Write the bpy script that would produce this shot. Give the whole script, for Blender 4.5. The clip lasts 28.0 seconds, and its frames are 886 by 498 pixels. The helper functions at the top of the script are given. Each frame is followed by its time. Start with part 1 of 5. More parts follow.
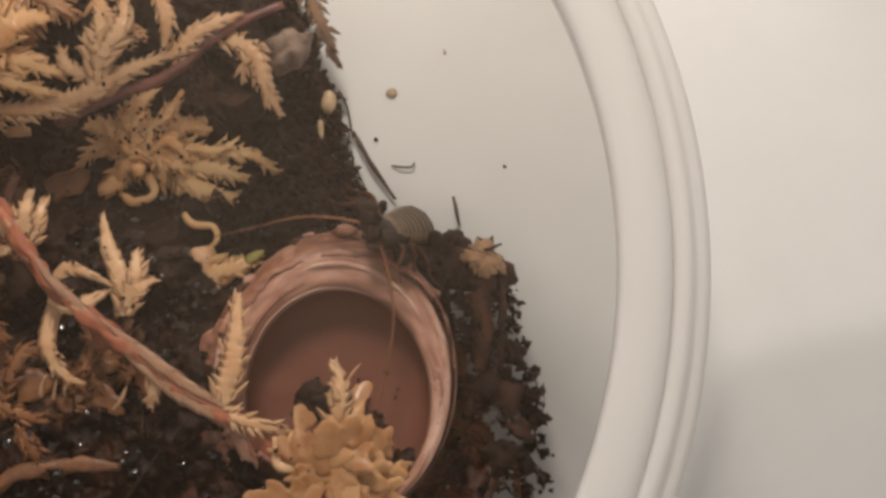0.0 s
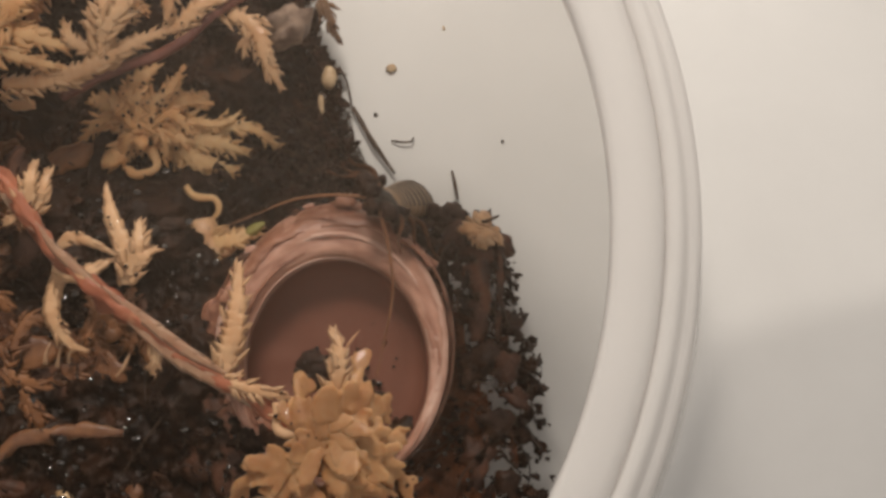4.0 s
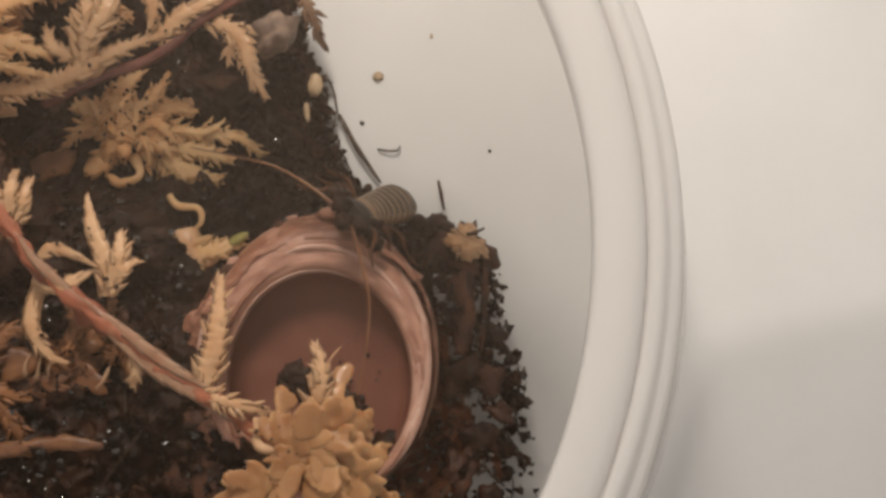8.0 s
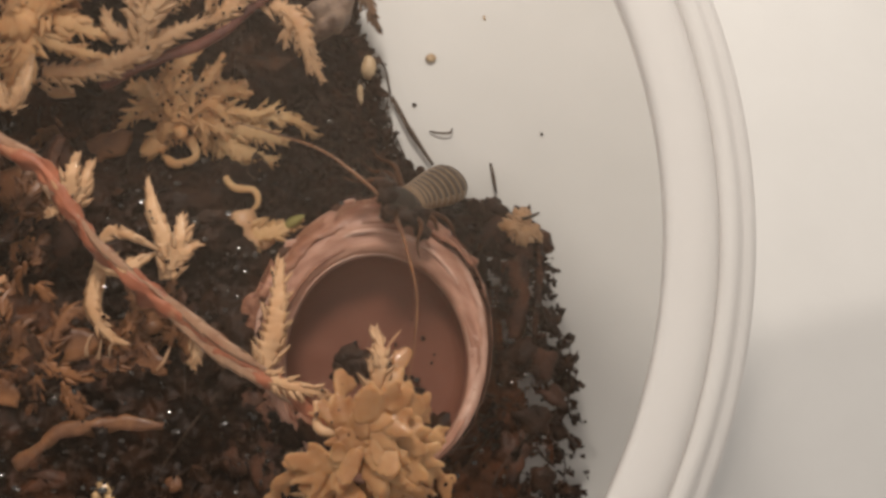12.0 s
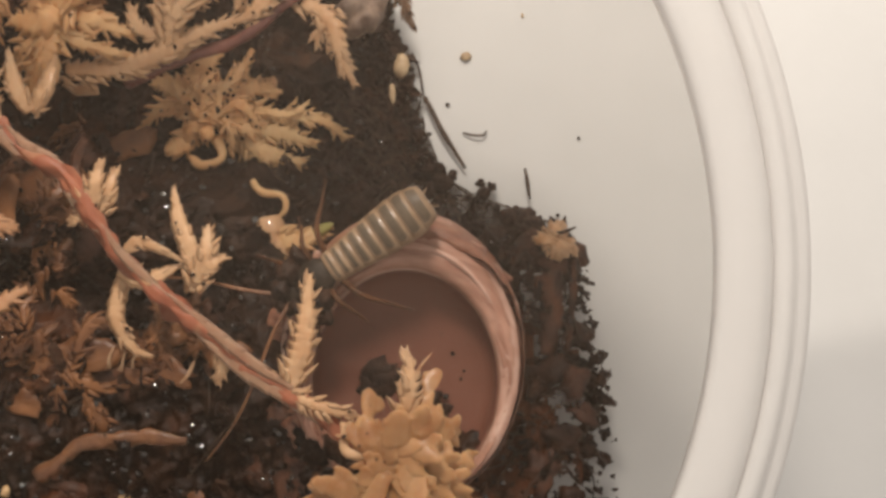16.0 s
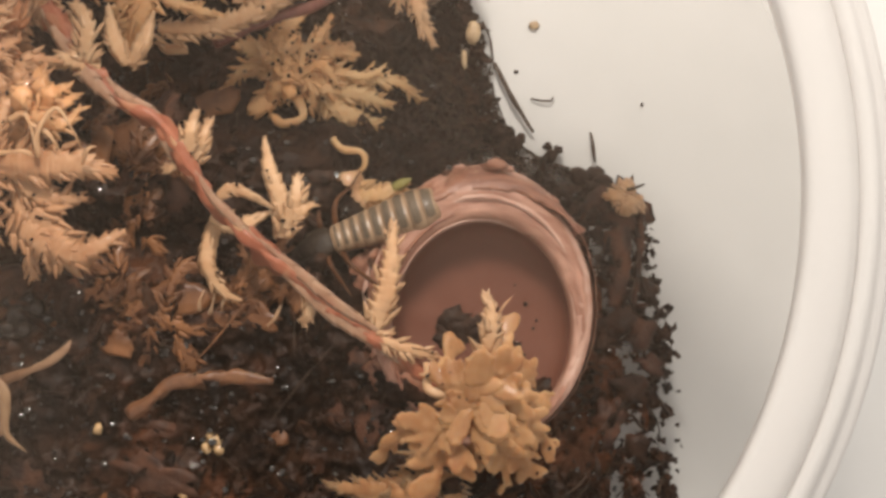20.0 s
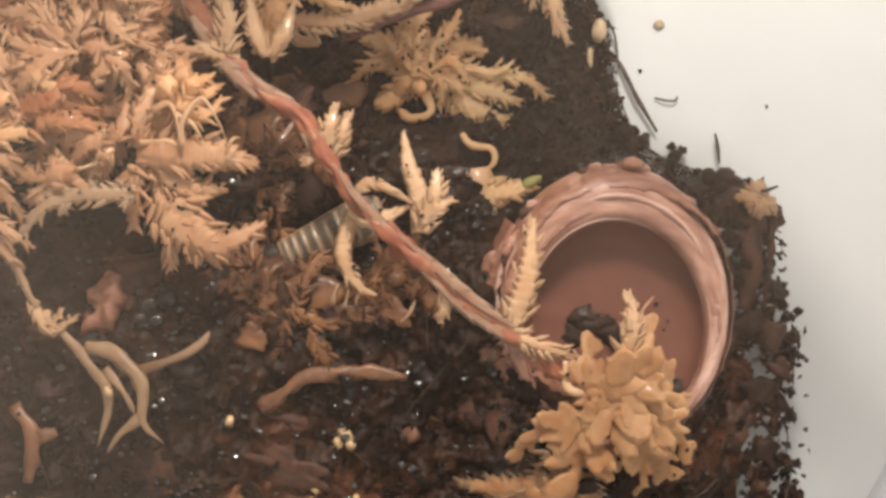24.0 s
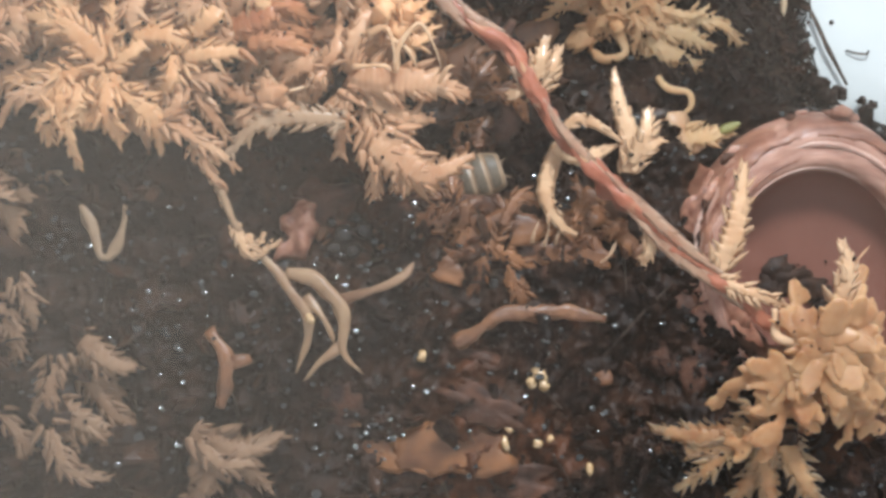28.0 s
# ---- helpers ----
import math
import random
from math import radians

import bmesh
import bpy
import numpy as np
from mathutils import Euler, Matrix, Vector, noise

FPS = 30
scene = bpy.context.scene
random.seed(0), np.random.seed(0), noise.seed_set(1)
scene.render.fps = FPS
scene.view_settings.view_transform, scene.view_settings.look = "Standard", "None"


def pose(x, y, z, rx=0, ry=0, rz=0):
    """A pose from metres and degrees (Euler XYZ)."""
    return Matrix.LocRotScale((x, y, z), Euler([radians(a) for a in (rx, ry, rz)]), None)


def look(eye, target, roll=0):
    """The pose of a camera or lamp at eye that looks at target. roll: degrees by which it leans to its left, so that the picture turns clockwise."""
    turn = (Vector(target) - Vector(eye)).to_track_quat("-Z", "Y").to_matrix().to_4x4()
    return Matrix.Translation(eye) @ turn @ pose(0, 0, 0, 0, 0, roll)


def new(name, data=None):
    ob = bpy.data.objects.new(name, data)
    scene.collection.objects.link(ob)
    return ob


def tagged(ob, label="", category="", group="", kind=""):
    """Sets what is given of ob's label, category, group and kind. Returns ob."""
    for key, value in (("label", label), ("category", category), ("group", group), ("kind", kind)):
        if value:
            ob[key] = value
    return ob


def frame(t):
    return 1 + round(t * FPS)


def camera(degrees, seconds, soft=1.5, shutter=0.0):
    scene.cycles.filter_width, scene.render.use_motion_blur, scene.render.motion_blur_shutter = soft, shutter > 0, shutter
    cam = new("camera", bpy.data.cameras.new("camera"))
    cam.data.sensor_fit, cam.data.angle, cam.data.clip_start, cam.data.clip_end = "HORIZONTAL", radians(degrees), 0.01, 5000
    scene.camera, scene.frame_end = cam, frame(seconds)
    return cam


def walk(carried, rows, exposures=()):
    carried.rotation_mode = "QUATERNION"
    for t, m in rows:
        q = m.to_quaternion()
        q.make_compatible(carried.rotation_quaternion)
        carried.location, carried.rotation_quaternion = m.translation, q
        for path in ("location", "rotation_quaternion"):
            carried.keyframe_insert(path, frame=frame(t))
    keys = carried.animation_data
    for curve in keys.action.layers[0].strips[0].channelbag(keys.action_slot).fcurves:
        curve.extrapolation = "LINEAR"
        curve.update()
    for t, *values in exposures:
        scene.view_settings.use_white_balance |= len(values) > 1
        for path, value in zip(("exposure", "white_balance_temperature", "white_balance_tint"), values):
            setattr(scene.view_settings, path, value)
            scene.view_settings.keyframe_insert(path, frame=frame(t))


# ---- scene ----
MM = 0.001  # all plan numbers below are millimetres
cam = camera(40.0, 28.0, soft=3.3)

# seconds, place in millimetres, turn in degrees: a hand-held camera that looks down into the tub
PATH = [
    (0, 5.501, -3.960, 47.978, 6.81, 0.39, -2.32),
    (0.5, 5.573, -3.795, 47.959, 6.54, 0.42, -2.35),
    (1, 5.577, -4.261, 48.512, 6.36, 0.51, -2.46),
    (1.5, 5.850, -4.230, 48.466, 6.34, 0.50, -2.54),
    (2, 6.038, -4.634, 48.383, 6.55, 0.53, -2.63),
    (2.5, 6.248, -4.293, 48.321, 6.46, 0.48, -2.57),
    (3, 5.967, -4.156, 48.014, 6.59, 0.51, -2.51),
    (3.5, 5.641, -4.899, 48.257, 6.57, 0.55, -2.35),
    (5.5, 5.631, -4.816, 48.679, 6.82, 0.35, -2.10),
    (6, 5.751, -4.685, 48.515, 6.90, 0.48, -2.04),
    (6.5, 5.286, -5.038, 48.635, 6.66, 0.34, -1.96),
    (7, 5.842, -4.991, 48.556, 6.41, 0.14, -1.88),
    (7.5, 5.521, -4.710, 48.372, 6.18, 0.25, -1.74),
    (8, 6.101, -3.952, 48.234, 5.98, 0.30, -1.76),
    (8.5, 5.780, -3.985, 48.063, 5.50, 0.30, -1.65),
    (9, 5.023, -3.517, 47.690, 5.30, 0.46, -1.40),
    (9.5, 4.833, -3.224, 47.708, 5.04, 0.39, -1.33),
    (10, 4.785, -3.440, 47.877, 4.77, 0.50, -1.11),
    (10.5, 4.663, -3.154, 47.909, 4.79, 0.61, -1.18),
    (11, 4.636, -2.976, 47.655, 4.63, 0.55, -1.18),
    (11.5, 4.516, -3.300, 47.695, 4.50, 0.55, -1.24),
    (12, 4.574, -3.189, 48.580, 4.27, 0.85, -1.21),
    (12.5, 5.516, -2.584, 49.975, 4.36, 0.64, -1.21),
    (14.5, 4.910, 0.897, 46.416, 1.00, 0.72, -0.06),
    (15, 4.436, -0.465, 47.171, 0.95, 0.79, 0.04),
    (15.5, 4.057, 0.041, 47.654, 0.63, 0.81, 0.19),
    (16, 3.902, -0.155, 47.454, 1.01, 1.41, 0.19),
    (16.5, 3.411, -0.672, 47.662, 0.76, 1.51, 0.31),
    (17, 2.782, -1.441, 47.478, 1.20, 1.44, 0.29),
    (17.5, 2.424, -2.141, 48.506, 1.46, 1.28, 0.44),
    (18, 2.554, -2.451, 48.453, 1.64, 2.31, 0.62),
    (18.5, 1.639, -2.743, 48.511, 1.71, 2.13, 0.75),
    (19, 1.593, -2.665, 48.819, 1.90, 1.84, 0.79),
    (19.5, 1.402, -2.535, 49.054, 1.85, 1.42, 0.82),
    (20, 1.225, -2.833, 49.272, 2.21, 1.37, 0.78),
    (20.5, 0.577, -2.508, 49.089, 2.35, 1.52, 0.98),
    (21, -0.270, -1.881, 48.822, 2.27, 2.34, 1.08),
    (21.5, -0.885, -2.204, 48.782, 2.24, 2.37, 1.25),
    (23.5, -2.428, -2.728, 49.012, 2.28, 2.21, 1.67),
    (24, -3.134, -3.080, 49.122, 2.31, 1.90, 1.92),
    (24.5, -4.017, -2.650, 49.205, 2.31, 1.75, 2.23),
    (25, -5.568, -3.363, 49.011, 2.48, 2.41, 2.71),
    (25.5, -6.501, -3.900, 48.603, 2.30, 3.08, 3.13),
    (26, -6.983, -4.154, 48.463, 1.19, 2.56, 3.46),
    (26.5, -7.909, -4.445, 48.311, 1.12, 2.08, 3.72),
    (27, -8.414, -4.196, 48.130, 1.39, 2.44, 4.07),
    (27.5, -9.404, -4.833, 48.468, 1.32, 2.99, 4.42),
    (28, -9.548, -4.815, 48.545, 1.38, 2.49, 4.43),
]
EXPOSURES = [(0, -0.36, 6700, 12), (12.5, -0.23, 6700, 12), (16, -0.10, 6700, 12), (18, 0.0, 6650, 12), (21, 0.24, 6550, 11), (25, 0.46, 6100, 8), (27, 0.6, 5450, 3), (28, 0.63, 5150, 1)]
walk(cam, [(t, pose(x * MM, y * MM, z * MM, rx, ry, rz)) for t, x, y, z, rx, ry, rz in PATH], EXPOSURES)

# ---- light: one small warm lamp added unseen over the far side of the tub, and the pale room around it ----
world = bpy.data.worlds.new("room_light")
scene.world = world
world.use_nodes = True
world.node_tree.nodes["Background"].inputs[0].default_value = (1.0, 0.95, 0.89, 1)
world.node_tree.nodes["Background"].inputs[1].default_value = 0.52
lamp_data = bpy.data.lights.new("unseen_key_light", "AREA")
lamp_data.shape, lamp_data.size, lamp_data.energy, lamp_data.color = "DISK", 0.014, 0.044, (1.0, 0.93, 0.84)
lamp = new("unseen_key_light", lamp_data)
# made-up position: set this close so that brightness falls off towards -y
lamp.matrix_world = look((0.0, 0.046, 0.05), (0, 0, 0.004))


# ---- helpers ----
def smooth(v):
    v = min(1.0, max(0.0, v))
    return v * v * (3 - 2 * v)


def mesh_of(name, verts, faces, material, shade=True):
    me = bpy.data.meshes.new(name)
    me.from_pydata([(x * MM, y * MM, z * MM) for x, y, z in verts], [], faces)
    me.materials.append(material)
    if shade:
        me.polygons.foreach_set("use_smooth", [True] * len(me.polygons))
    me.update()
    return me


def part(name, me, parent=None, label="", m=None):
    ob = new(name, me)
    if parent:
        ob.parent = parent
    if m is not None:
        ob.matrix_basis = m
    return tagged(ob, label) if label else ob


def at(p):
    return Matrix.Translation(Vector(p) * MM)


def curve_points(pts, step=0.25):
    """A smooth line through the points, in steps of about that many millimetres."""
    p = [Vector(q) for q in pts]
    p = [2 * p[0] - p[1]] + p + [2 * p[-1] - p[-2]]
    out = []
    for a, b, c, d in zip(p, p[1:], p[2:], p[3:]):
        n = max(2, int((c - b).length / step))
        for k in range(n):
            t = k / n
            out.append(0.5 * (2 * b + (c - a) * t + (2 * a - 5 * b + 4 * c - d) * t * t + (3 * b - a - 3 * c + d) * t ** 3))
    return out + [p[-2]]


def frames_of(line):
    """Tangent, side and up along a line."""
    out, up = [], Vector((0, 0, 1))
    for i, q in enumerate(line):
        t = (line[min(i + 1, len(line) - 1)] - line[max(i - 1, 0)]).normalized()
        side = t.cross(up)
        side = side.normalized() if side.length > 1e-3 else Vector((1, 0, 0))
        out.append((q, t, side, side.cross(t)))
    return out


def tube(line, radius, sides=8, flat=1.0, rough=0.0, seed=0.0):
    """Verts and faces of a round rod along a line; radius is a function of 0..1."""
    verts, faces, n = [], [], len(line)
    for i, (q, t, side, up) in enumerate(frames_of(line)):
        r = radius(i / (n - 1))
        for k in range(sides):
            a = 2 * math.pi * k / sides
            w = 1 + rough * noise.noise(Vector((q.x * 1.7 + seed, q.y * 1.7 + k * 0.9, q.z + k)))
            verts.append(q + (side * math.cos(a) + up * math.sin(a) * flat) * r * w)
    for i in range(n - 1):
        for k in range(sides):
            a, b = i * sides + k, i * sides + (k + 1) % sides
            faces.append((a, b, b + sides, a + sides))
    faces += [tuple(range(sides))[::-1], tuple(range((n - 1) * sides, n * sides))]
    return verts, faces


def blade(line, half, seed=0.0, tooth=0.42, jag=0.75):
    """A fleshy flat frond along a line with forward-pointing teeth on both edges; half is its half width over 0..1."""
    verts, faces, n, run = [], [], len(line), 0.0
    for i, (q, t, side, up) in enumerate(frames_of(line)):
        if i:
            run += (q - line[i - 1]).length
        w = half(i / (n - 1))
        ring = []
        for s, shift in ((-1, 0.0), (1, 0.5)):
            k = run / tooth + shift + seed * 0.37
            p = (k % 1.0) * (0.55 + 0.75 * abs(noise.noise(Vector((math.floor(k) * 1.9, s * 3.3, seed)))))
            ring.append(q + side * s * w * (1.03 - 0.5 * jag + jag * p) + t * tooth * 0.55 * p + up * w * (0.25 * noise.noise(q * 1.3 + Vector((s * 5, 0, seed))) + 0.12 * p - 0.05))
        steps = [((run / tooth + 0.5 * (j % 2) + seed * 0.37) % 1.0) * 0.18 * w for j in range(3)]
        lift = [0.6 * steps[j] + w * (0.12 + 0.12 * noise.noise(q * 2.0 + Vector((seed, j * 2.0, 0)))) for j in range(3)]
        verts += [ring[0], q - side * w * 0.42 + up * lift[0], q + up * lift[1] * 1.15, q + side * w * 0.42 + up * lift[2], ring[1], q - up * w * 0.3]
    for i in range(n - 1):
        for k in range(6):
            a, b = i * 6 + k, i * 6 + (k + 1) % 6
            faces.append((a, a + 6, b + 6, b))
    faces += [tuple(range(6)), tuple(range((n - 1) * 6, n * 6))[::-1]]
    return verts, faces


def lump(seed, squash=0.7, rings=5, sides=8, rough=0.35):
    """An uneven rounded grain of radius 1."""
    verts, faces = [(0, 0, squash)], []
    for i in range(1, rings):
        th = math.pi * i / rings
        for k in range(sides):
            a = 2 * math.pi * k / sides
            v = Vector((math.sin(th) * math.cos(a), math.sin(th) * math.sin(a), math.cos(th) * squash))
            v *= 1 + rough * noise.noise(v * 1.6 + Vector((seed * 3.1, seed, 0)))
            verts.append(tuple(v))
    verts.append((0, 0, -squash))
    for k in range(sides):
        faces.append((0, 1 + k, 1 + (k + 1) % sides))
        for i in range(rings - 2):
            a, b = 1 + i * sides + k, 1 + i * sides + (k + 1) % sides
            faces.append((a, a + sides, b + sides, b))
        e = 1 + (rings - 2) * sides
        faces.append((len(verts) - 1, e + (k + 1) % sides, e + k))
    return verts, faces


def moved(vf, m):
    return [m @ Vector(v) for v in vf[0]], vf[1]


def joined(pieces):
    verts, faces = [], []
    for v, f in pieces:
        n = len(verts)
        verts += [tuple(q) for q in v]
        faces += [tuple(i + n for i in face) for face in f]
    return verts, faces


def turn_scale(p, rot, s):
    return Matrix.LocRotScale(Vector(p), Euler(rot), Vector(s))


# ---- materials ----
def material(name, dark, light, rough=(0.4, 0.6), scale=900.0, bump=0.3, fine=5000.0, vary=0.0, through_light=0.0, coat=0.0, island=False, spots=None, clear=0.0, specular=0.5, flesh=0.0, rings=False):
    """Two colours mixed by noise at real size, fine relief, a wet coat and some light passing through."""
    m = bpy.data.materials.new(name)
    m.use_nodes = True
    nt = m.node_tree
    n, link = nt.nodes, nt.links.new
    bsdf, out = n["Principled BSDF"], n["Material Output"]
    pos = n.new("ShaderNodeTexCoord")
    big = n.new("ShaderNodeTexNoise")
    big.inputs["Scale"].default_value, big.inputs["Detail"].default_value, big.inputs["Roughness"].default_value = scale, 5, 0.62
    small = n.new("ShaderNodeTexNoise")
    small.inputs["Scale"].default_value, small.inputs["Detail"].default_value = fine, 3
    if rings:
        flat_way, radius = n.new("ShaderNodeVectorMath"), n.new("ShaderNodeVectorMath")
        level, bent, spin = n.new("ShaderNodeVectorMath"), n.new("ShaderNodeCombineXYZ"), n.new("ShaderNodeSeparateXYZ")
        level.operation, flat_way.operation, radius.operation = "MULTIPLY", "NORMALIZE", "LENGTH"
        level.inputs[1].default_value = (1, 1, 0)
        link(pos.outputs["Object"], level.inputs[0])
        link(level.outputs["Vector"], flat_way.inputs[0])
        link(level.outputs["Vector"], radius.inputs[0])
        link(flat_way.outputs["Vector"], spin.inputs["Vector"])
        far = n.new("ShaderNodeMath")
        far.operation = "MULTIPLY"
        far.inputs[1].default_value = 1300
        link(radius.outputs["Value"], far.inputs[0])
        link(far.outputs["Value"], bent.inputs["X"])
        link(spin.outputs["X"], bent.inputs["Y"])
        link(spin.outputs["Y"], bent.inputs["Z"])
        link(bent.outputs["Vector"], big.inputs["Vector"])
    else:
        link(pos.outputs["Object"], big.inputs["Vector"])
    link(pos.outputs["Object"], small.inputs["Vector"])
    ramp = n.new("ShaderNodeValToRGB")
    ramp.color_ramp.elements[0].position, ramp.color_ramp.elements[1].position = 0.34, 0.68
    ramp.color_ramp.elements[0].color, ramp.color_ramp.elements[1].color = (*dark, 1), (*light, 1)
    link(big.outputs["Fac"], ramp.inputs["Fac"])
    color = ramp.outputs["Color"]
    if spots:
        mask = n.new("ShaderNodeTexNoise")
        mask.inputs["Scale"].default_value, mask.inputs["Detail"].default_value = spots[1], 2
        link(pos.outputs["Object"], mask.inputs["Vector"])
        cut = n.new("ShaderNodeValToRGB")
        cut.color_ramp.elements[0].position, cut.color_ramp.elements[1].position = spots[2], spots[2] + 0.1
        link(mask.outputs["Fac"], cut.inputs["Fac"])
        mix = n.new("ShaderNodeMix")
        mix.data_type = "RGBA"
        link(cut.outputs["Color"], mix.inputs["Factor"])
        link(color, mix.inputs["A"])
        mix.inputs["B"].default_value = (*spots[0], 1)
        color = mix.outputs["Result"]
    if vary:
        both = n.new("ShaderNodeMath")
        both.operation = "MULTIPLY_ADD"
        link(n.new("ShaderNodeNewGeometry").outputs["Random Per Island"], both.inputs[0])
        both.inputs[1].default_value = 0.9 if island else 0.5
        rest = n.new("ShaderNodeMath")
        rest.operation = "MULTIPLY"
        link(n.new("ShaderNodeObjectInfo").outputs["Random"], rest.inputs[0])
        rest.inputs[1].default_value = 0.1 if island else 0.5
        link(rest.outputs["Value"], both.inputs[2])
        rnd = both.outputs["Value"]
        span = n.new("ShaderNodeMapRange")
        span.inputs["To Min"].default_value, span.inputs["To Max"].default_value = 1 - vary, 1 + vary
        link(rnd, span.inputs["Value"])
        hsv = n.new("ShaderNodeHueSaturation")
        link(span.outputs["Result"], hsv.inputs["Value"])
        link(color, hsv.inputs["Color"])
        color = hsv.outputs["Color"]
    link(color, bsdf.inputs["Base Color"])
    r = n.new("ShaderNodeMapRange")
    r.inputs["To Min"].default_value, r.inputs["To Max"].default_value = rough
    link(small.outputs["Fac"], r.inputs["Value"])
    link(r.outputs["Result"], bsdf.inputs["Roughness"])
    if flesh:
        bsdf.inputs["Subsurface Weight"].default_value, bsdf.inputs["Subsurface Scale"].default_value = flesh, 0.0003
        bsdf.inputs["Subsurface Radius"].default_value = (1.0, 0.95, 0.9)
    bsdf.inputs["Specular IOR Level"].default_value = specular
    bsdf.inputs["Coat Weight"].default_value, bsdf.inputs["Coat Roughness"].default_value = coat, 0.07
    if bump:
        b = n.new("ShaderNodeBump")
        b.inputs["Strength"].default_value, b.inputs["Distance"].default_value = bump, 0.00012
        link(small.outputs["Fac"], b.inputs["Height"])
        link(b.outputs["Normal"], bsdf.inputs["Normal"])
    shader = bsdf.outputs["BSDF"]
    if through_light:
        tl = n.new("ShaderNodeBsdfTranslucent")
        link(color, tl.inputs["Color"])
        mx = n.new("ShaderNodeMixShader")
        mx.inputs["Fac"].default_value = through_light
        link(shader, mx.inputs[1])
        link(tl.outputs["BSDF"], mx.inputs[2])
        shader = mx.outputs["Shader"]
    if clear:
        tr = n.new("ShaderNodeBsdfTransparent")
        mx = n.new("ShaderNodeMixShader")
        mx.inputs["Fac"].default_value = clear
        link(shader, mx.inputs[1])
        link(tr.outputs["BSDF"], mx.inputs[2])
        shader = mx.outputs["Shader"]
    link(shader, out.inputs["Surface"])
    return m


CLOTH = material("white_cloth", (0.70, 0.69, 0.67), (0.76, 0.75, 0.73), (0.8, 0.95), 60, 0.06, 2500)
PLASTIC = material("cloudy_white_plastic", (0.88, 0.86, 0.84), (0.92, 0.90, 0.88), (0.28, 0.4), 120, 0.02, 900, through_light=0.4, specular=0.4, clear=0.22)
CLEAR_WALL = material("clear_cloudy_plastic", (0.78, 0.76, 0.73), (0.84, 0.82, 0.79), (0.28, 0.4), 120, 0.02, 900, through_light=0.6, specular=0.2, clear=0.82)
FLOOR = material("cloudy_plastic_base", (0.61, 0.60, 0.575), (0.67, 0.655, 0.63), (0.3, 0.5), 90, 0.05, 700, specular=0.35)
SOIL = material("wet_black_soil", (0.006, 0.0024, 0.0011), (0.033, 0.0132, 0.0056), (0.3, 0.75), 700, 0.8, 2600, specular=0.14, coat=0.04, spots=((0.072, 0.0235, 0.0082), 150, 0.55))
CRUMB = material("wet_soil_crumb", (0.009, 0.0036, 0.0016), (0.038, 0.0155, 0.0068), (0.3, 0.8), 1500, 0.6, 5000, vary=0.6, island=True, coat=0.05, specular=0.18)
FIBRE = material("dark_root_fibre", (0.016, 0.009, 0.005), (0.058, 0.031, 0.016), (0.35, 0.6), 2500, 0.3, vary=0.6, island=True, specular=0.3)
MOSS = material("tan_moss_leaf", (0.44, 0.195, 0.086), (0.64, 0.365, 0.198), (0.4, 0.65), 650, 0.1, 3000, vary=0.12, through_light=0.12, flesh=0.2, coat=0.38, specular=0.35, clear=0.2)
GOLD = material("golden_moss_leaf", (0.36, 0.16, 0.061), (0.57, 0.33, 0.158), (0.4, 0.65), 600, 0.12, 3000, vary=0.08, through_light=0.1, flesh=0.9, coat=0.2, specular=0.3, clear=0.16)
STARLIKE = material("pale_golden_moss_leaf", (0.62, 0.29, 0.118), (0.8, 0.465, 0.235), (0.4, 0.65), 650, 0.1, 3000, vary=0.1, through_light=0.12, flesh=0.2, coat=0.38, specular=0.35, clear=0.22)
AMBER = material("amber_brown_moss_mat", (0.085, 0.028, 0.01), (0.34, 0.14, 0.05), (0.3, 0.6), 480, 0.4, 2600, vary=0.2, through_light=0.1, coat=0.12, island=True, clear=0.15)
PALE = material("pale_moss_leaf", (0.56, 0.305, 0.15), (0.70, 0.44, 0.25), (0.4, 0.65), 650, 0.1, 3000, vary=0.1, through_light=0.12, flesh=0.2, coat=0.38, specular=0.35, clear=0.1)
GREENISH = material("greenish_tan_moss_leaf", (0.70, 0.385, 0.165), (0.86, 0.575, 0.30), (0.4, 0.65), 650, 0.1, 3000, vary=0.1, through_light=0.12, flesh=0.2, coat=0.38, specular=0.35, clear=0.22)
STAR = material("pale_star_moss_leaf", (0.76, 0.375, 0.15), (0.90, 0.57, 0.295), (0.4, 0.65), 650, 0.1, 3000, vary=0.1, through_light=0.12, flesh=0.2, coat=0.38, specular=0.35, clear=0.2)
ORANGE = material("orange_moss_leaf", (0.38, 0.12, 0.044), (0.54, 0.235, 0.1), (0.4, 0.65), 650, 0.1, 3000, vary=0.1, through_light=0.12, flesh=0.2, coat=0.38, specular=0.35, clear=0.18)
GLASSY = material("translucent_pale_moss_leaf", (0.52, 0.31, 0.17), (0.68, 0.47, 0.30), (0.2, 0.4), 500, 0.1, 4000, vary=0.12, through_light=0.35, flesh=0.1, coat=0.3, clear=0.25)
BUD = material("orange_moss_bud", (0.62, 0.27, 0.10), (0.76, 0.42, 0.19), (0.3, 0.5), 900, 0.1, 4000, flesh=0.7, coat=0.2)
TAN = material("tan_moss_strand", (0.27, 0.145, 0.072), (0.42, 0.265, 0.145), (0.35, 0.55), 700, 0.2, 4500, through_light=0.1, flesh=0.3, coat=0.12, clear=0.12)
PINKISH = material("pinkish_torn_sheath", (0.36, 0.17, 0.095), (0.52, 0.32, 0.20), (0.4, 0.6), 500, 0.2, 4000, through_light=0.1, flesh=0.5, coat=0.05, clear=0.2)
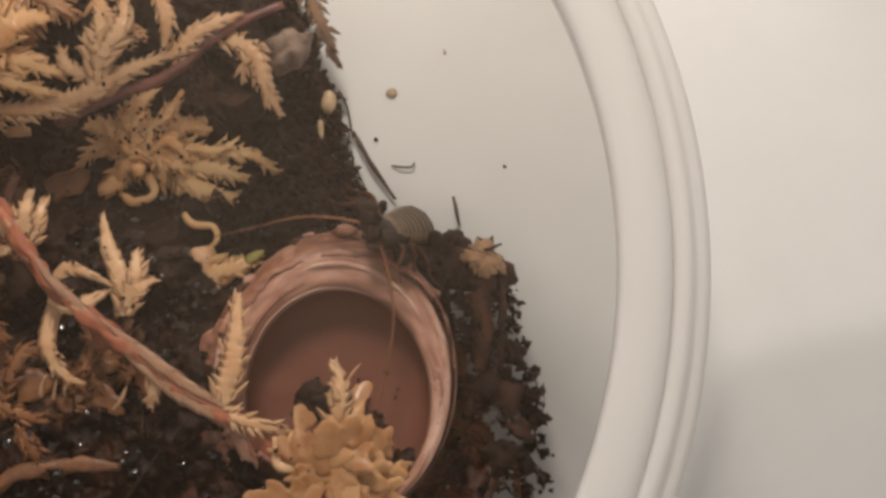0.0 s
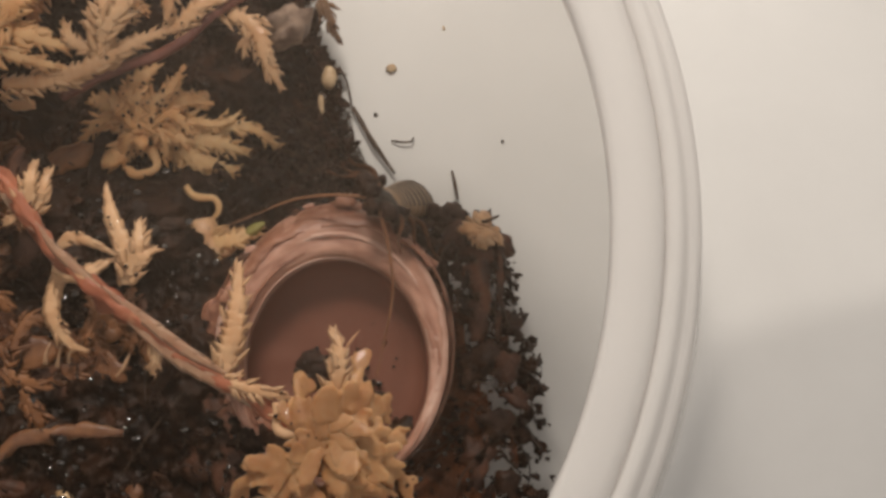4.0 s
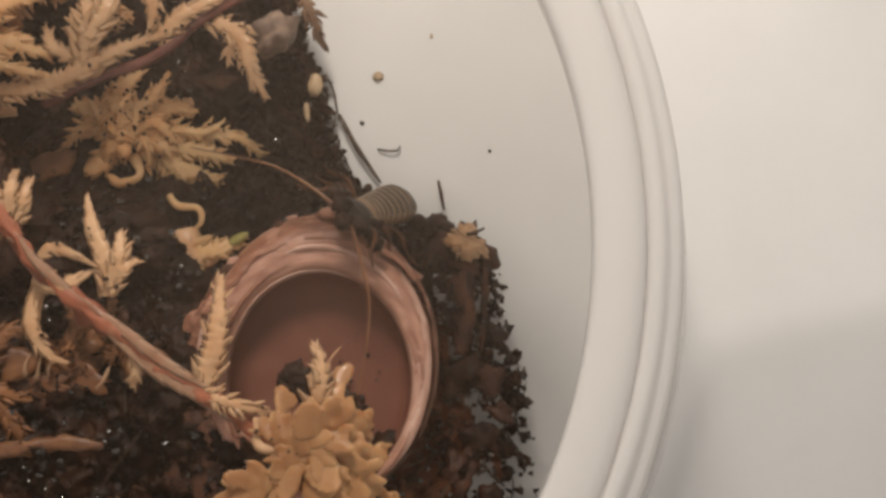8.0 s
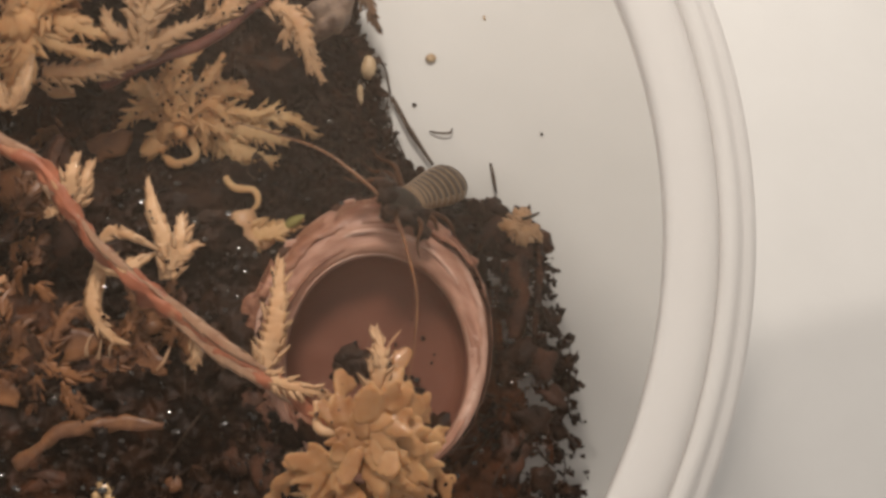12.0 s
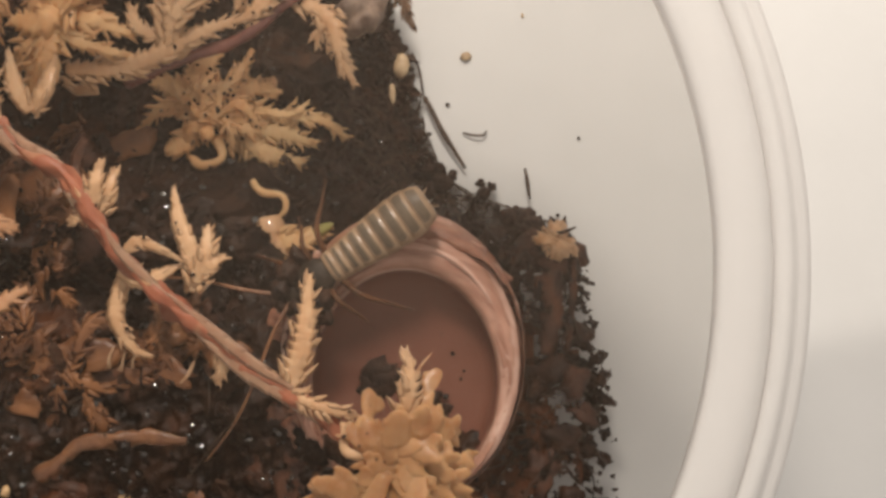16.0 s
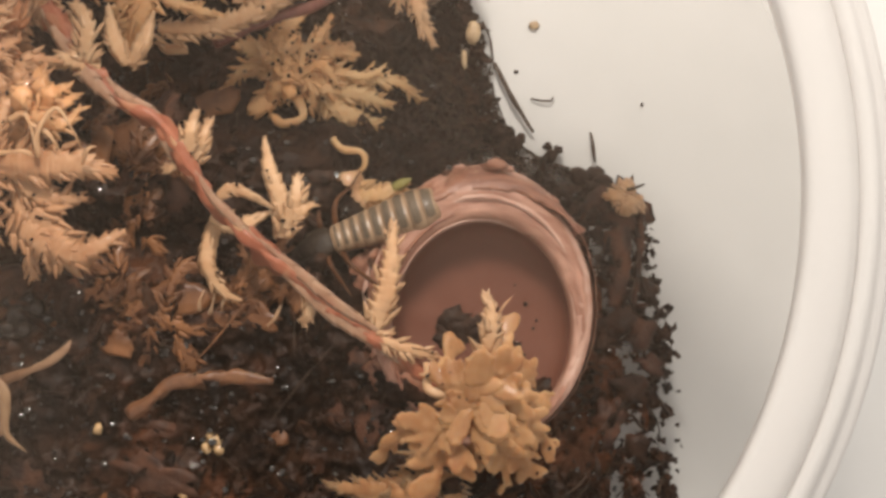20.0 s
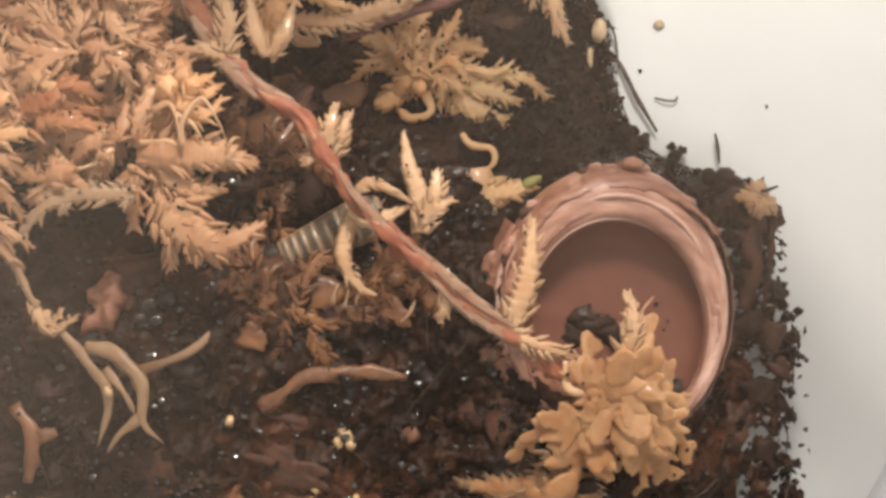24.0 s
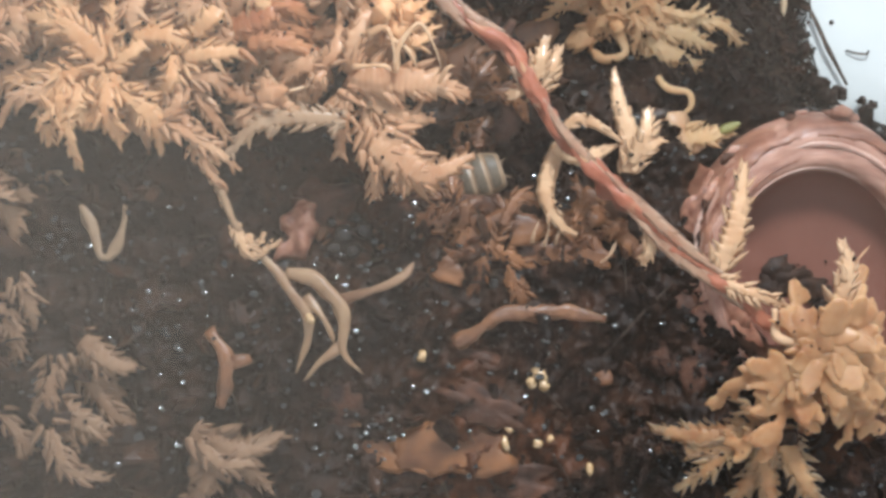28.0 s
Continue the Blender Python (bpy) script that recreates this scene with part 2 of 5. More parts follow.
PALE_STEM = material("pale_moss_stalk", (0.22, 0.125, 0.066), (0.38, 0.25, 0.145), (0.3, 0.5), 1500, 0.25, 6000, through_light=0.1, coat=0.12, clear=0.15)
RED_STEM = material("red_brown_moss_stem", (0.23, 0.062, 0.03), (0.39, 0.138, 0.072), (0.4, 0.65), 520, 0.3, 3000, flesh=0.4, specular=0.3, coat=0.08, spots=((0.44, 0.205, 0.11), 700, 0.6))
DULL_MOSS = material("dull_brown_moss_leaf", (0.21, 0.105, 0.054), (0.38, 0.225, 0.13), (0.4, 0.65), 650, 0.1, 3000, vary=0.12, through_light=0.12, flesh=0.2, coat=0.12, specular=0.35, clear=0.2)
ROOT = material("orange_brown_root", (0.10, 0.036, 0.013), (0.24, 0.10, 0.037), (0.35, 0.55), 900, 0.4, 4500, coat=0.08, flesh=0.3)
BARK = material("wet_red_bark", (0.022, 0.009, 0.005), (0.11, 0.042, 0.02), (0.35, 0.75), 520, 1.0, 2600, vary=0.3, coat=0.03, specular=0.25, spots=((0.025, 0.01, 0.006), 700, 0.56))
SHELL = material("pink_brown_shell", (0.27, 0.118, 0.074), (0.52, 0.288, 0.205), (0.4, 0.6), 2.6, 0.25, 2600, flesh=0.5, coat=0.06, rings=True)
PALE_LIP = material("pale_pink_shell_layer", (0.42, 0.228, 0.165), (0.62, 0.41, 0.325), (0.4, 0.6), 2.6, 0.2, 2600, flesh=0.5, coat=0.06, rings=True)
SHELL_IN = material("brown_shell_lining", (0.145, 0.053, 0.033), (0.185, 0.073, 0.047), (0.4, 0.6), 150, 0.08, 2500, specular=0.3)
SHELL_SKIN = material("red_brown_shell_skin", (0.15, 0.049, 0.025), (0.37, 0.172, 0.102), (0.4, 0.65), 2.6, 0.4, 2600, flesh=0.4, coat=0.06, rings=True)
PLATE = material("grey_back_plate", (0.070, 0.049, 0.031), (0.115, 0.083, 0.054), (0.4, 0.6), 1800, 0.2, 6000, vary=0.12, coat=0.04, specular=0.25)
BAND = material("pale_plate_edge", (0.22, 0.135, 0.075), (0.33, 0.215, 0.128), (0.3, 0.5), 1800, 0.15, 6000, through_light=0.1, coat=0.1)
DARK = material("dark_head_shield", (0.012, 0.008, 0.005), (0.034, 0.022, 0.013), (0.4, 0.6), 1800, 0.6, 5000, specular=0.2)
LIMB = material("amber_leg", (0.05, 0.020, 0.008), (0.15, 0.06, 0.025), (0.3, 0.5), 1800, 0.1, 6000, through_light=0.2, specular=0.2)
SEED = material("cream_husk", (0.37, 0.245, 0.135), (0.53, 0.39, 0.24), (0.4, 0.6), 2200, 0.4, 6000, vary=0.15)
QUARTZ = material("pale_quartz_grain", (0.40, 0.22, 0.085), (0.68, 0.47, 0.25), (0.08, 0.25), 2600, 0.3, 6000, vary=0.2, coat=0.6)
WATER = bpy.data.materials.new("water_drop")
WATER.use_nodes = True
WATER.node_tree.nodes["Principled BSDF"].inputs["Base Color"].default_value = (0.02, 0.014, 0.01, 1)
WATER.node_tree.nodes["Principled BSDF"].inputs["Roughness"].default_value = 0.03

GLINT = bpy.data.materials.new("glint_water_bead")
GLINT.use_nodes = True
GLINT.node_tree.nodes["Principled BSDF"].inputs["Base Color"].default_value = (0.012, 0.008, 0.005, 1)
GLINT.node_tree.nodes["Principled BSDF"].inputs["Roughness"].default_value = 0.06
GLINT.node_tree.nodes["Principled BSDF"].inputs["Specular IOR Level"].default_value = 1.0

FILM = bpy.data.materials.new("hazed_clear_film")
FILM.use_nodes = True


def film_nodes(nt):
    """Clear film with painted haze, denser towards the long end of the tub, and a glare patch over the shell."""
    n, link = nt.nodes, nt.links.new
    pos, axes = n.new("ShaderNodeTexCoord"), n.new("ShaderNodeSeparateXYZ")
    link(pos.outputs["Object"], axes.inputs["Vector"])
    haze = n.new("ShaderNodeMapRange")
    haze.interpolation_type = "SMOOTHSTEP"
    for name, v in zip(("From Min", "From Max", "To Min", "To Max"), (-0.003, -0.024, 0.004, 0.044)):
        haze.inputs[name].default_value = v
    link(axes.outputs["X"], haze.inputs["Value"])
    cloud = n.new("ShaderNodeTexNoise")
    cloud.inputs["Scale"].default_value = 160
    link(pos.outputs["Object"], cloud.inputs["Vector"])
    amount = n.new("ShaderNodeMath")
    amount.operation = "MULTIPLY_ADD"
    link(cloud.outputs["Fac"], amount.inputs[0])
    amount.inputs[1].default_value = 0.003
    # round patch of painted lens glare that lifts the darks over the shell
    near = n.new("ShaderNodeVectorMath")
    near.operation = "DISTANCE"
    near.inputs[1].default_value = (0.003, 0.004, 0.0176)
    link(pos.outputs["Object"], near.inputs[0])
    patch = n.new("ShaderNodeMapRange")
    patch.interpolation_type = "SMOOTHSTEP"
    for name, v in zip(("From Min", "From Max", "To Min", "To Max"), (0.004, 0.013, 0.013, 0.0)):
        patch.inputs[name].default_value = v
    link(near.outputs["Value"], patch.inputs["Value"])
    both = n.new("ShaderNodeMath")
    both.operation = "ADD"
    link(haze.outputs["Result"], both.inputs[0])
    link(patch.outputs["Result"], both.inputs[1])
    link(both.outputs["Value"], amount.inputs[2])
    white, glass, mix = n.new("ShaderNodeBsdfDiffuse"), n.new("ShaderNodeBsdfTransparent"), n.new("ShaderNodeMixShader")
    white.inputs["Color"].default_value = (0.88, 0.71, 0.56, 1)
    link(amount.outputs["Value"], mix.inputs["Fac"])
    link(glass.outputs["BSDF"], mix.inputs[1])
    link(white.outputs["BSDF"], mix.inputs[2])
    link(mix.outputs["Shader"], n["Material Output"].inputs["Surface"])


film_nodes(FILM.node_tree)

# ---- table and tub ----
TUB_X, TUB_Y, RIM = -5.8, -0.1, 15.7


def oval(r, a, stretch=2.0):
    """A point at radius r of the tub, which is round at one end and drawn out at the other."""
    x, y = r * math.cos(a), r * math.sin(a)
    return TUB_X + (x * stretch if x < 0 else x), TUB_Y + y


def cloth_height(x, y):
    line = -3.2 + 0.19 * (x - 16)
    d = line - y
    hinge = 0.5 * (d + math.sqrt(d * d + 0.15))
    # shade put into the shape: past the line the cloth dips away from the lamp
    fold = -6 * math.tanh(0.055 * hinge) * smooth((math.hypot(x - TUB_X, y) - 21.6) / 1.5) * smooth((x - 5) / 8)
    far = smooth((math.hypot(x, y) - 30) / 60)
    return -1.0 + fold + 0.25 * far * noise.noise(Vector((x * 0.02, y * 0.02, 3)))


def table():
    ticks = [-450, -320, -220, -150, -90, -60, -45] + [-36 + 0.6 * k for k in range(121)] + [45, 60, 90, 150, 220, 320, 450]
    n = len(ticks)
    verts = [(x, y, cloth_height(x, y)) for y in ticks for x in ticks]
    faces = [(j * n + i, j * n + i + 1, (j + 1) * n + i + 1, (j + 1) * n + i) for j in range(n - 1) for i in range(n - 1)]
    tagged(part("table_cloth", mesh_of("table_cloth", verts, faces, CLOTH)), "plain white cloth spread over the table", "cloth", kind="structure")


def lathe(profile, sides=160, closed=True):
    verts, faces, n = [], [], len(profile)
    for k in range(sides):
        for r, z in profile:
            verts.append((*oval(r, 2 * math.pi * k / sides), z))
    for k in range(sides):
        for i in range(n if closed else n - 1):
            a, b = k * n + i, k * n + (i + 1) % n
            c, d = ((k + 1) % sides) * n + i, ((k + 1) % sides) * n + (i + 1) % n
            faces.append((a, c, d, b))
    return verts, faces


def tub():
    root = tagged(new("plastic_tub"), "cloudy white plastic tub with a ridged rim, holding soil and moss", "tub")
    wall = [(21.4, -0.9), (19.9, 8), (18.1, 15.2), (17.4, 16.7), (16.4, 16.8), (15.9, 16.6), (16.6, 15), (19.3, 7.5), (20.9, 0), (20.9, -0.9)]
    part("wall", mesh_of("tub_wall", *lathe(wall), CLEAR_WALL), root)
    rim = [(15.7, 16.9), (15.66, 17.55), (15.72, 17.74), (15.85, 17.82), (16.2, 17.9), (16.6, 17.92), (16.88, 17.84), (17.0, 17.7), (17.06, 16.9)]
    part("inner_ridge", mesh_of("tub_inner_ridge", *lathe(rim), PLASTIC), root, "broad rounded inner lip")
    lip = [(17.04, 16.9), (17.05, 17.66), (17.12, 17.76), (17.24, 17.84), (17.38, 17.84), (17.5, 17.74), (17.58, 17.62), (17.68, 17.58), (17.8, 17.58), (17.95, 17.5), (18.02, 17.3), (18.02, 16.6), (17.4, 16.6)]
    part("outer_ridge", mesh_of("tub_outer_ridge", *lathe(lip), PLASTIC), root, "narrow rounded outer lip")
    cover = [oval(15.6, 2 * math.pi * k / 160) for k in range(160)]
    verts = [(x, y, 17.62) for x, y in cover] + [(x, y, 17.5) for x, y in cover]
    faces = [tuple(range(160)), tuple(range(319, 159, -1))]
    lid = part("clear_film", mesh_of("tub_film", verts, faces, FILM, False), root, "clear plastic film carrying a painted haze")
    lid.visible_shadow = False
    base = [oval(20.85, 2 * math.pi * k / 160) for k in range(160)]
    verts = [(x, y, 0) for x, y in base] + [(x, y, -0.85) for x, y in base]
    faces = [tuple(range(160)), tuple(range(319, 159, -1))] + [(k, k + 160, (k + 1) % 160 + 160, (k + 1) % 160) for k in range(160)]
    part("base", mesh_of("tub_base", verts, faces, FLOOR, False), root)


table()
tub()

# ---- soil ----
EDGE = [(16, 0.5), (12.1, 0.3), (9.5, 0.4), (7.6, 1.4), (5.3, 1.7), (4.1, 2.2), (3.2, 2.8), (2.5, 4.2), (1.9, 6.2), (1.4, 7.2), (-0.1, 7.9), (-1.9, 8.0), (-3.0, 8.4), (-4.6, 8.9), (-7.3, 8.9), (-10.0, 8.8), (-16, 7.4)]
POD = (1.6, -2.9)


def soil_edge(y):
    for (y1, x1), (y0, x0) in zip(EDGE, EDGE[1:]):
        if y0 <= y <= y1:
            return x0 + (x1 - x0) * (y - y0) / (y1 - y0)
    return EDGE[0][1] if y > 0 else EDGE[-1][1]


def cliff(y):
    """Height of the steep broken side of the soil beside the shell."""
    return 3.3 * smooth((2.9 - y) / 1.8)


def soil_base(x, y):
    """Height of the soil without its grain."""
    d = soil_edge(y) - x
    h = 1.0 + 4.9 * smooth((6.3 - y) / 6.5) + 0.09 * max(0.0, -x - 6)
    h = max(h * smooth(0.12 + d / 7.0), cliff(y) * smooth(0.45 + d / 1.2))
    trough = math.exp(-((y + 0.9 + 0.05 * (x + 6)) / 1.5) ** 2) * smooth((x + 14.5) / 2) * smooth((1.0 - x) / 3)
    pit = math.exp(-((x + 16.1) ** 2 + (y + 2.4) ** 2) / 3.0)
    dip = math.exp(-((x + 1.9) ** 2 / 4.0 + (y - 1.6) ** 2 / 3.0))
    pod = smooth(1.6 - math.hypot(x - POD[0], y - POD[1]) / 3.0)
    return max(h - 1.7 * trough - 2.0 * pit - 4.6 * pod - 3.2 * dip, 0.15 * h)


def soil_height(x, y, d=None):
    """Height of the soil with its lumps and grain."""
    q = Vector((x, y, 0))
    d = soil_edge(y) - x if d is None else d
    g = 0.9 * noise.noise(q * 0.45) + 0.55 * noise.noise(q * 1.1 + Vector((7, 0, 0))) + 0.34 * noise.noise(q * 2.7)
    g += 0.3 * abs(noise.noise(q * 4.1)) + 0.26 * noise.noise(q * 6.5) + 0.14 * noise.noise(q * 12)
    return soil_base(x, y) + g * min(1.0, max(0.1, 0.25 + d / 4))


def slit(x, y):
    """Gaps of bare floor in the thin ragged edge of the soil."""
    q = Vector((x, y, 0))
    d = soil_edge(y) - x
    gap = noise.noise(Vector((x * 1.9 + 4, y * 0.8, 0.5))) + 0.6 * noise.noise(q * 3.4 + Vector((0, 9, 0)))
    return y < 3.6 and d < 2.2 and gap > -0.1 + 0.13 * max(0.0, d)


def soil():
    rng = random.Random(3)
    step, x0, x1, y0, y1 = 0.125, -33.0, 9.6, -16.0, 15.0
    nx, ny = int((x1 - x0) / step), int((y1 - y0) / step)
    verts, alive = [], []
    for j in range(ny):
        y = y0 + j * step
        for i in range(nx):
            x = x0 + i * step
            q = Vector((x, y, 0))
            rag = 0.55 * noise.noise(q * 0.9) + 0.35 * noise.noise(q * 2.6) + 0.2 * noise.noise(q * 6)
            d = soil_edge(y) - x + rag * (1.9 if y < 2.5 else 1.2) - (0.85 if y < 2.5 else 0.35)
            if slit(x, y):
                d = min(d, -0.3)
            u, v = (x - TUB_X) / (2.0 if x < TUB_X else 1), y - TUB_Y
            inside = 17.2 - math.hypot(u, v)
            h = soil_height(x, y, d)
            verts.append((x, y, max(0.06, h) if d > 0 else -0.4))
            alive.append(d > -0.15 and inside > 0)
    faces = []
    for j in range(ny - 1):
        for i in range(nx - 1):
            a = j * nx + i
            if alive[a] and alive[a + 1] and alive[a + nx] and alive[a + nx + 1]:
                faces.append((a, a + 1, a + nx + 1, a + nx))
    tagged(part("soil", mesh_of("soil", verts, faces, SOIL)), "wet black-brown soil heaped in the tub", "soil", kind="stuff")


soil()


def soil_crumbs():
    rng = random.Random(11)
    shapes = [lump(k * 1.37, 0.6, 5, 7, 1.5) for k in range(14)]
    pieces = []
    for k in range(5600):
        if k < 2300:
            y = rng.uniform(-13, 12)
            x = soil_edge(y) - abs(rng.gauss(0, 1.2)) + rng.choice((0.15, 0.35, 0.1))
        else:
            x, y = rng.uniform(-30, 8), rng.uniform(-14, 12)
            if x > soil_edge(y) - 0.3:
                continue
        if math.hypot(x - POD[0], y - POD[1]) < 4.6 or (slit(x, y) and rng.random() < 0.85):
            continue
        s = rng.uniform(0.3, 0.62) if k > 2300 and k % 6 == 0 and not (-11.5 < x < -5 and -8 < y < -5) else min(0.4, 0.06 + rng.expovariate(14))
        z = max(0.0, soil_height(x, y)) + 0.25 * s
        if x > soil_edge(y) - 1.1:
            z, s = 0.15 + rng.uniform(0.0, 1.0) * max(0.5, cliff(y)), min(1.25 * s, 0.4)
        pieces.append(moved(rng.choice(shapes), turn_scale((x, y, z), [rng.uniform(0, 6) for _ in range(3)], (s, s * rng.uniform(0.35, 0.9), s * rng.uniform(0.3, 0.8)))))
    tagged(part("soil_crumbs", mesh_of("soil_crumbs", *joined(pieces), CRUMB, False)), "loose dark wet crumbs lying on the soil", "soil", kind="stuff")


def fibres():
    rng = random.Random(12)
    pieces = []
    for k in range(560):
        y = rng.uniform(-13, 12)
        if k > 330:
            y = rng.gauss(4.4, 1.3)
        x = soil_edge(y) - abs(rng.gauss(0, 2.2)) - 0.1 if k < 170 or k > 330 else rng.uniform(-29, soil_edge(y) - 0.5)
        if math.hypot(x - POD[0], y - POD[1]) < 4.4:
            continue
        a, n = rng.uniform(0, 6.3), rng.uniform(0.5, 2.2)
        pts = []
        for s in range(4):
            pts.append((x, y, max(0.05, soil_height(x, y)) + rng.uniform(0.0, 0.3)))
            a += rng.gauss(0, 0.5)
            x, y = x + math.cos(a) * n / 3, y + math.sin(a) * n / 3
            x = min(x, soil_edge(y) + 0.3)
        r = rng.uniform(0.02, 0.055)
        pieces.append(tube(curve_points(pts, 0.25), lambda s, r=r: r * (1 - 0.6 * s), 4))
    tagged(part("root_fibres", mesh_of("root_fibres", *joined(pieces), FIBRE)), "thin dark root fibres lying in the soil", "root", kind="stuff")


IN_SHELL = [(2.55, -4.0, 0.1), (2.95, -4.6, 0.13), (3.6, -3.7, 0.06), (0.75, -3.2, 0.08), (2.2, -5.0, 0.08), (0.3, -3.7, 0.07), (1.2, -3.5, 0.06)]


def water_drops():
    rng = random.Random(13)
    ball, lens = lump(1, 0.8, 6, 10, 0.12), lump(1, 0.16, 6, 10, 0.1)
    pieces, large = [], []
    spots = [(rng.uniform(-28, 7.5), rng.uniform(-13, 11), min(0.19, 0.06 + rng.expovariate(26))) for _ in range(1700)] + [(rng.uniform(-28, -12), rng.uniform(-12, 1), min(0.2, 0.06 + rng.expovariate(24))) for _ in range(500)]
    bubbles = [(-14.9, -3.7, 0.42), (-14.25, -3.5, 0.36), (-15.2, -4.2, 0.34), (-14.55, -4.25, 0.32), (-15.4, -3.3, 0.26), (-14.6, -3.1, 0.24), (-7.4, -2.2, 0.35), (-5.2, 0.6, 0.3), (-5.0, 1.2, 0.3), (-9.6, -5.0, 0.3)]
    for x, y, s in spots + bubbles:
        shell = math.hypot(x - POD[0], y - POD[1])
        if x > soil_edge(y) - 0.5 or shell < 4.6:
            continue
        z = soil_height(x, y) + 0.35 * s
        if s > 0.2:
            large.append(moved(ball, turn_scale((x, y, z), (rng.uniform(-0.2, 0.45), rng.uniform(-0.3, 0.3), rng.uniform(-0.3, 0.3)), (s, s * rng.uniform(0.8, 1), s * 0.95))))
        else:
            # flat lenses added for glints: they lean towards the lamp to mirror it
            pieces.append(moved(lens, turn_scale((x, y, z + 0.12), (rng.gauss(-0.38, 0.28), rng.gauss(0.05, 0.28), 0), (s, s * rng.uniform(0.6, 1), s))))
    tagged(part("water_drops", mesh_of("water_drops", *joined(pieces + [moved(ball, turn_scale((x, y, 4.4), (0, 0, 0), (s, s * 0.8, s * 0.5))) for x, y, s in IN_SHELL]), GLINT)), "small water beads on the soil, most tilted to glint", "water", kind="stuff")
    tagged(part("water_bubbles", mesh_of("water_bubbles", *joined(large), WATER)), "cluster of dark glossy bubbles on the wet soil", "water", kind="stuff")


soil_crumbs()
fibres()
water_drops()


# ---- hollow shell ----
HOLE, OUTER = (1.55, -4.0, 3.2, 3.85), (1.5, -3.15, 4.2, 5.1)


def rim_point(a, f):
    """A point between the edge of the hole (f = 0) and the outside of the shell (f = 1), towards the angle a, about the middle of the hole."""
    cx, cy, hx, hy = HOLE
    ux, uy = math.cos(a), math.sin(a)
    r0 = 1 / math.hypot(ux / hx, uy / hy)
    ox, oy, gx, gy = OUTER
    # ray from the hole's middle to the outer oval
    dx, dy = cx - ox, cy - oy
    qa, qb, qc = (ux / gx) ** 2 + (uy / gy) ** 2, 2 * (dx * ux / gx ** 2 + dy * uy / gy ** 2), (dx / gx) ** 2 + (dy / gy) ** 2 - 1
    r1 = max((-qb + math.sqrt(qb * qb - 4 * qa * qc)) / (2 * qa), r0 + 0.45)
    r = r0 + (r1 - r0) * f
    return r * ux, r * uy


def shell_band(name, rows, material, rough=0.1, seed=0.0, a0=0.0, a1=360.0, start=None):
    """A band of the shell: rows of (f, height) round the hole, with wrinkles that run round it; start shifts the inner edge by angle."""
    sides = 220
    whole = a1 - a0 >= 360
    verts, faces, n = [], [], len(rows)
    for k in range(sides if whole else sides + 1):
        a = radians(a0 + (a1 - a0) * k / sides)
        end = 1.0 if whole else math.sin(math.pi * k / sides) ** 0.4
        for i, (f, z) in enumerate(rows):
            if start:
                s = start(a)
                f = s + (1 - s) * f if f <= 1 else f
            q = Vector((math.cos(a) * 1.5, math.sin(a) * 1.5, f * 3.2 + seed))
            w = 0.8 * noise.noise(q * 1.1) + 0.45 * noise.noise(Vector((math.cos(a) * 5 + seed, math.sin(a) * 5, f * 5))) + 0.35 * noise.noise(Vector((math.cos(a) * 13, math.sin(a) * 13 + seed, f * 7))) + 0.2 * noise.noise(Vector((math.cos(a) * 30, math.sin(a) * 30 + seed, f * 14)))
            edge = 0.35 if f < 0.02 else 1.0
            x, y = rim_point(a, f + 0.16 * rough * w * edge)
            verts.append((x, y, z + rough * w * (1 if z > 3 else 0.2) - (1 - end) * 0.5))
    m = sides if whole else sides + 1
    for k in range(sides):
        for i in range(n - 1):
            a, c = k * n + i, ((k + 1) % m) * n + i
            faces.append((a, c, c + 1, a + 1))
    return mesh_of(name, verts, faces, material)


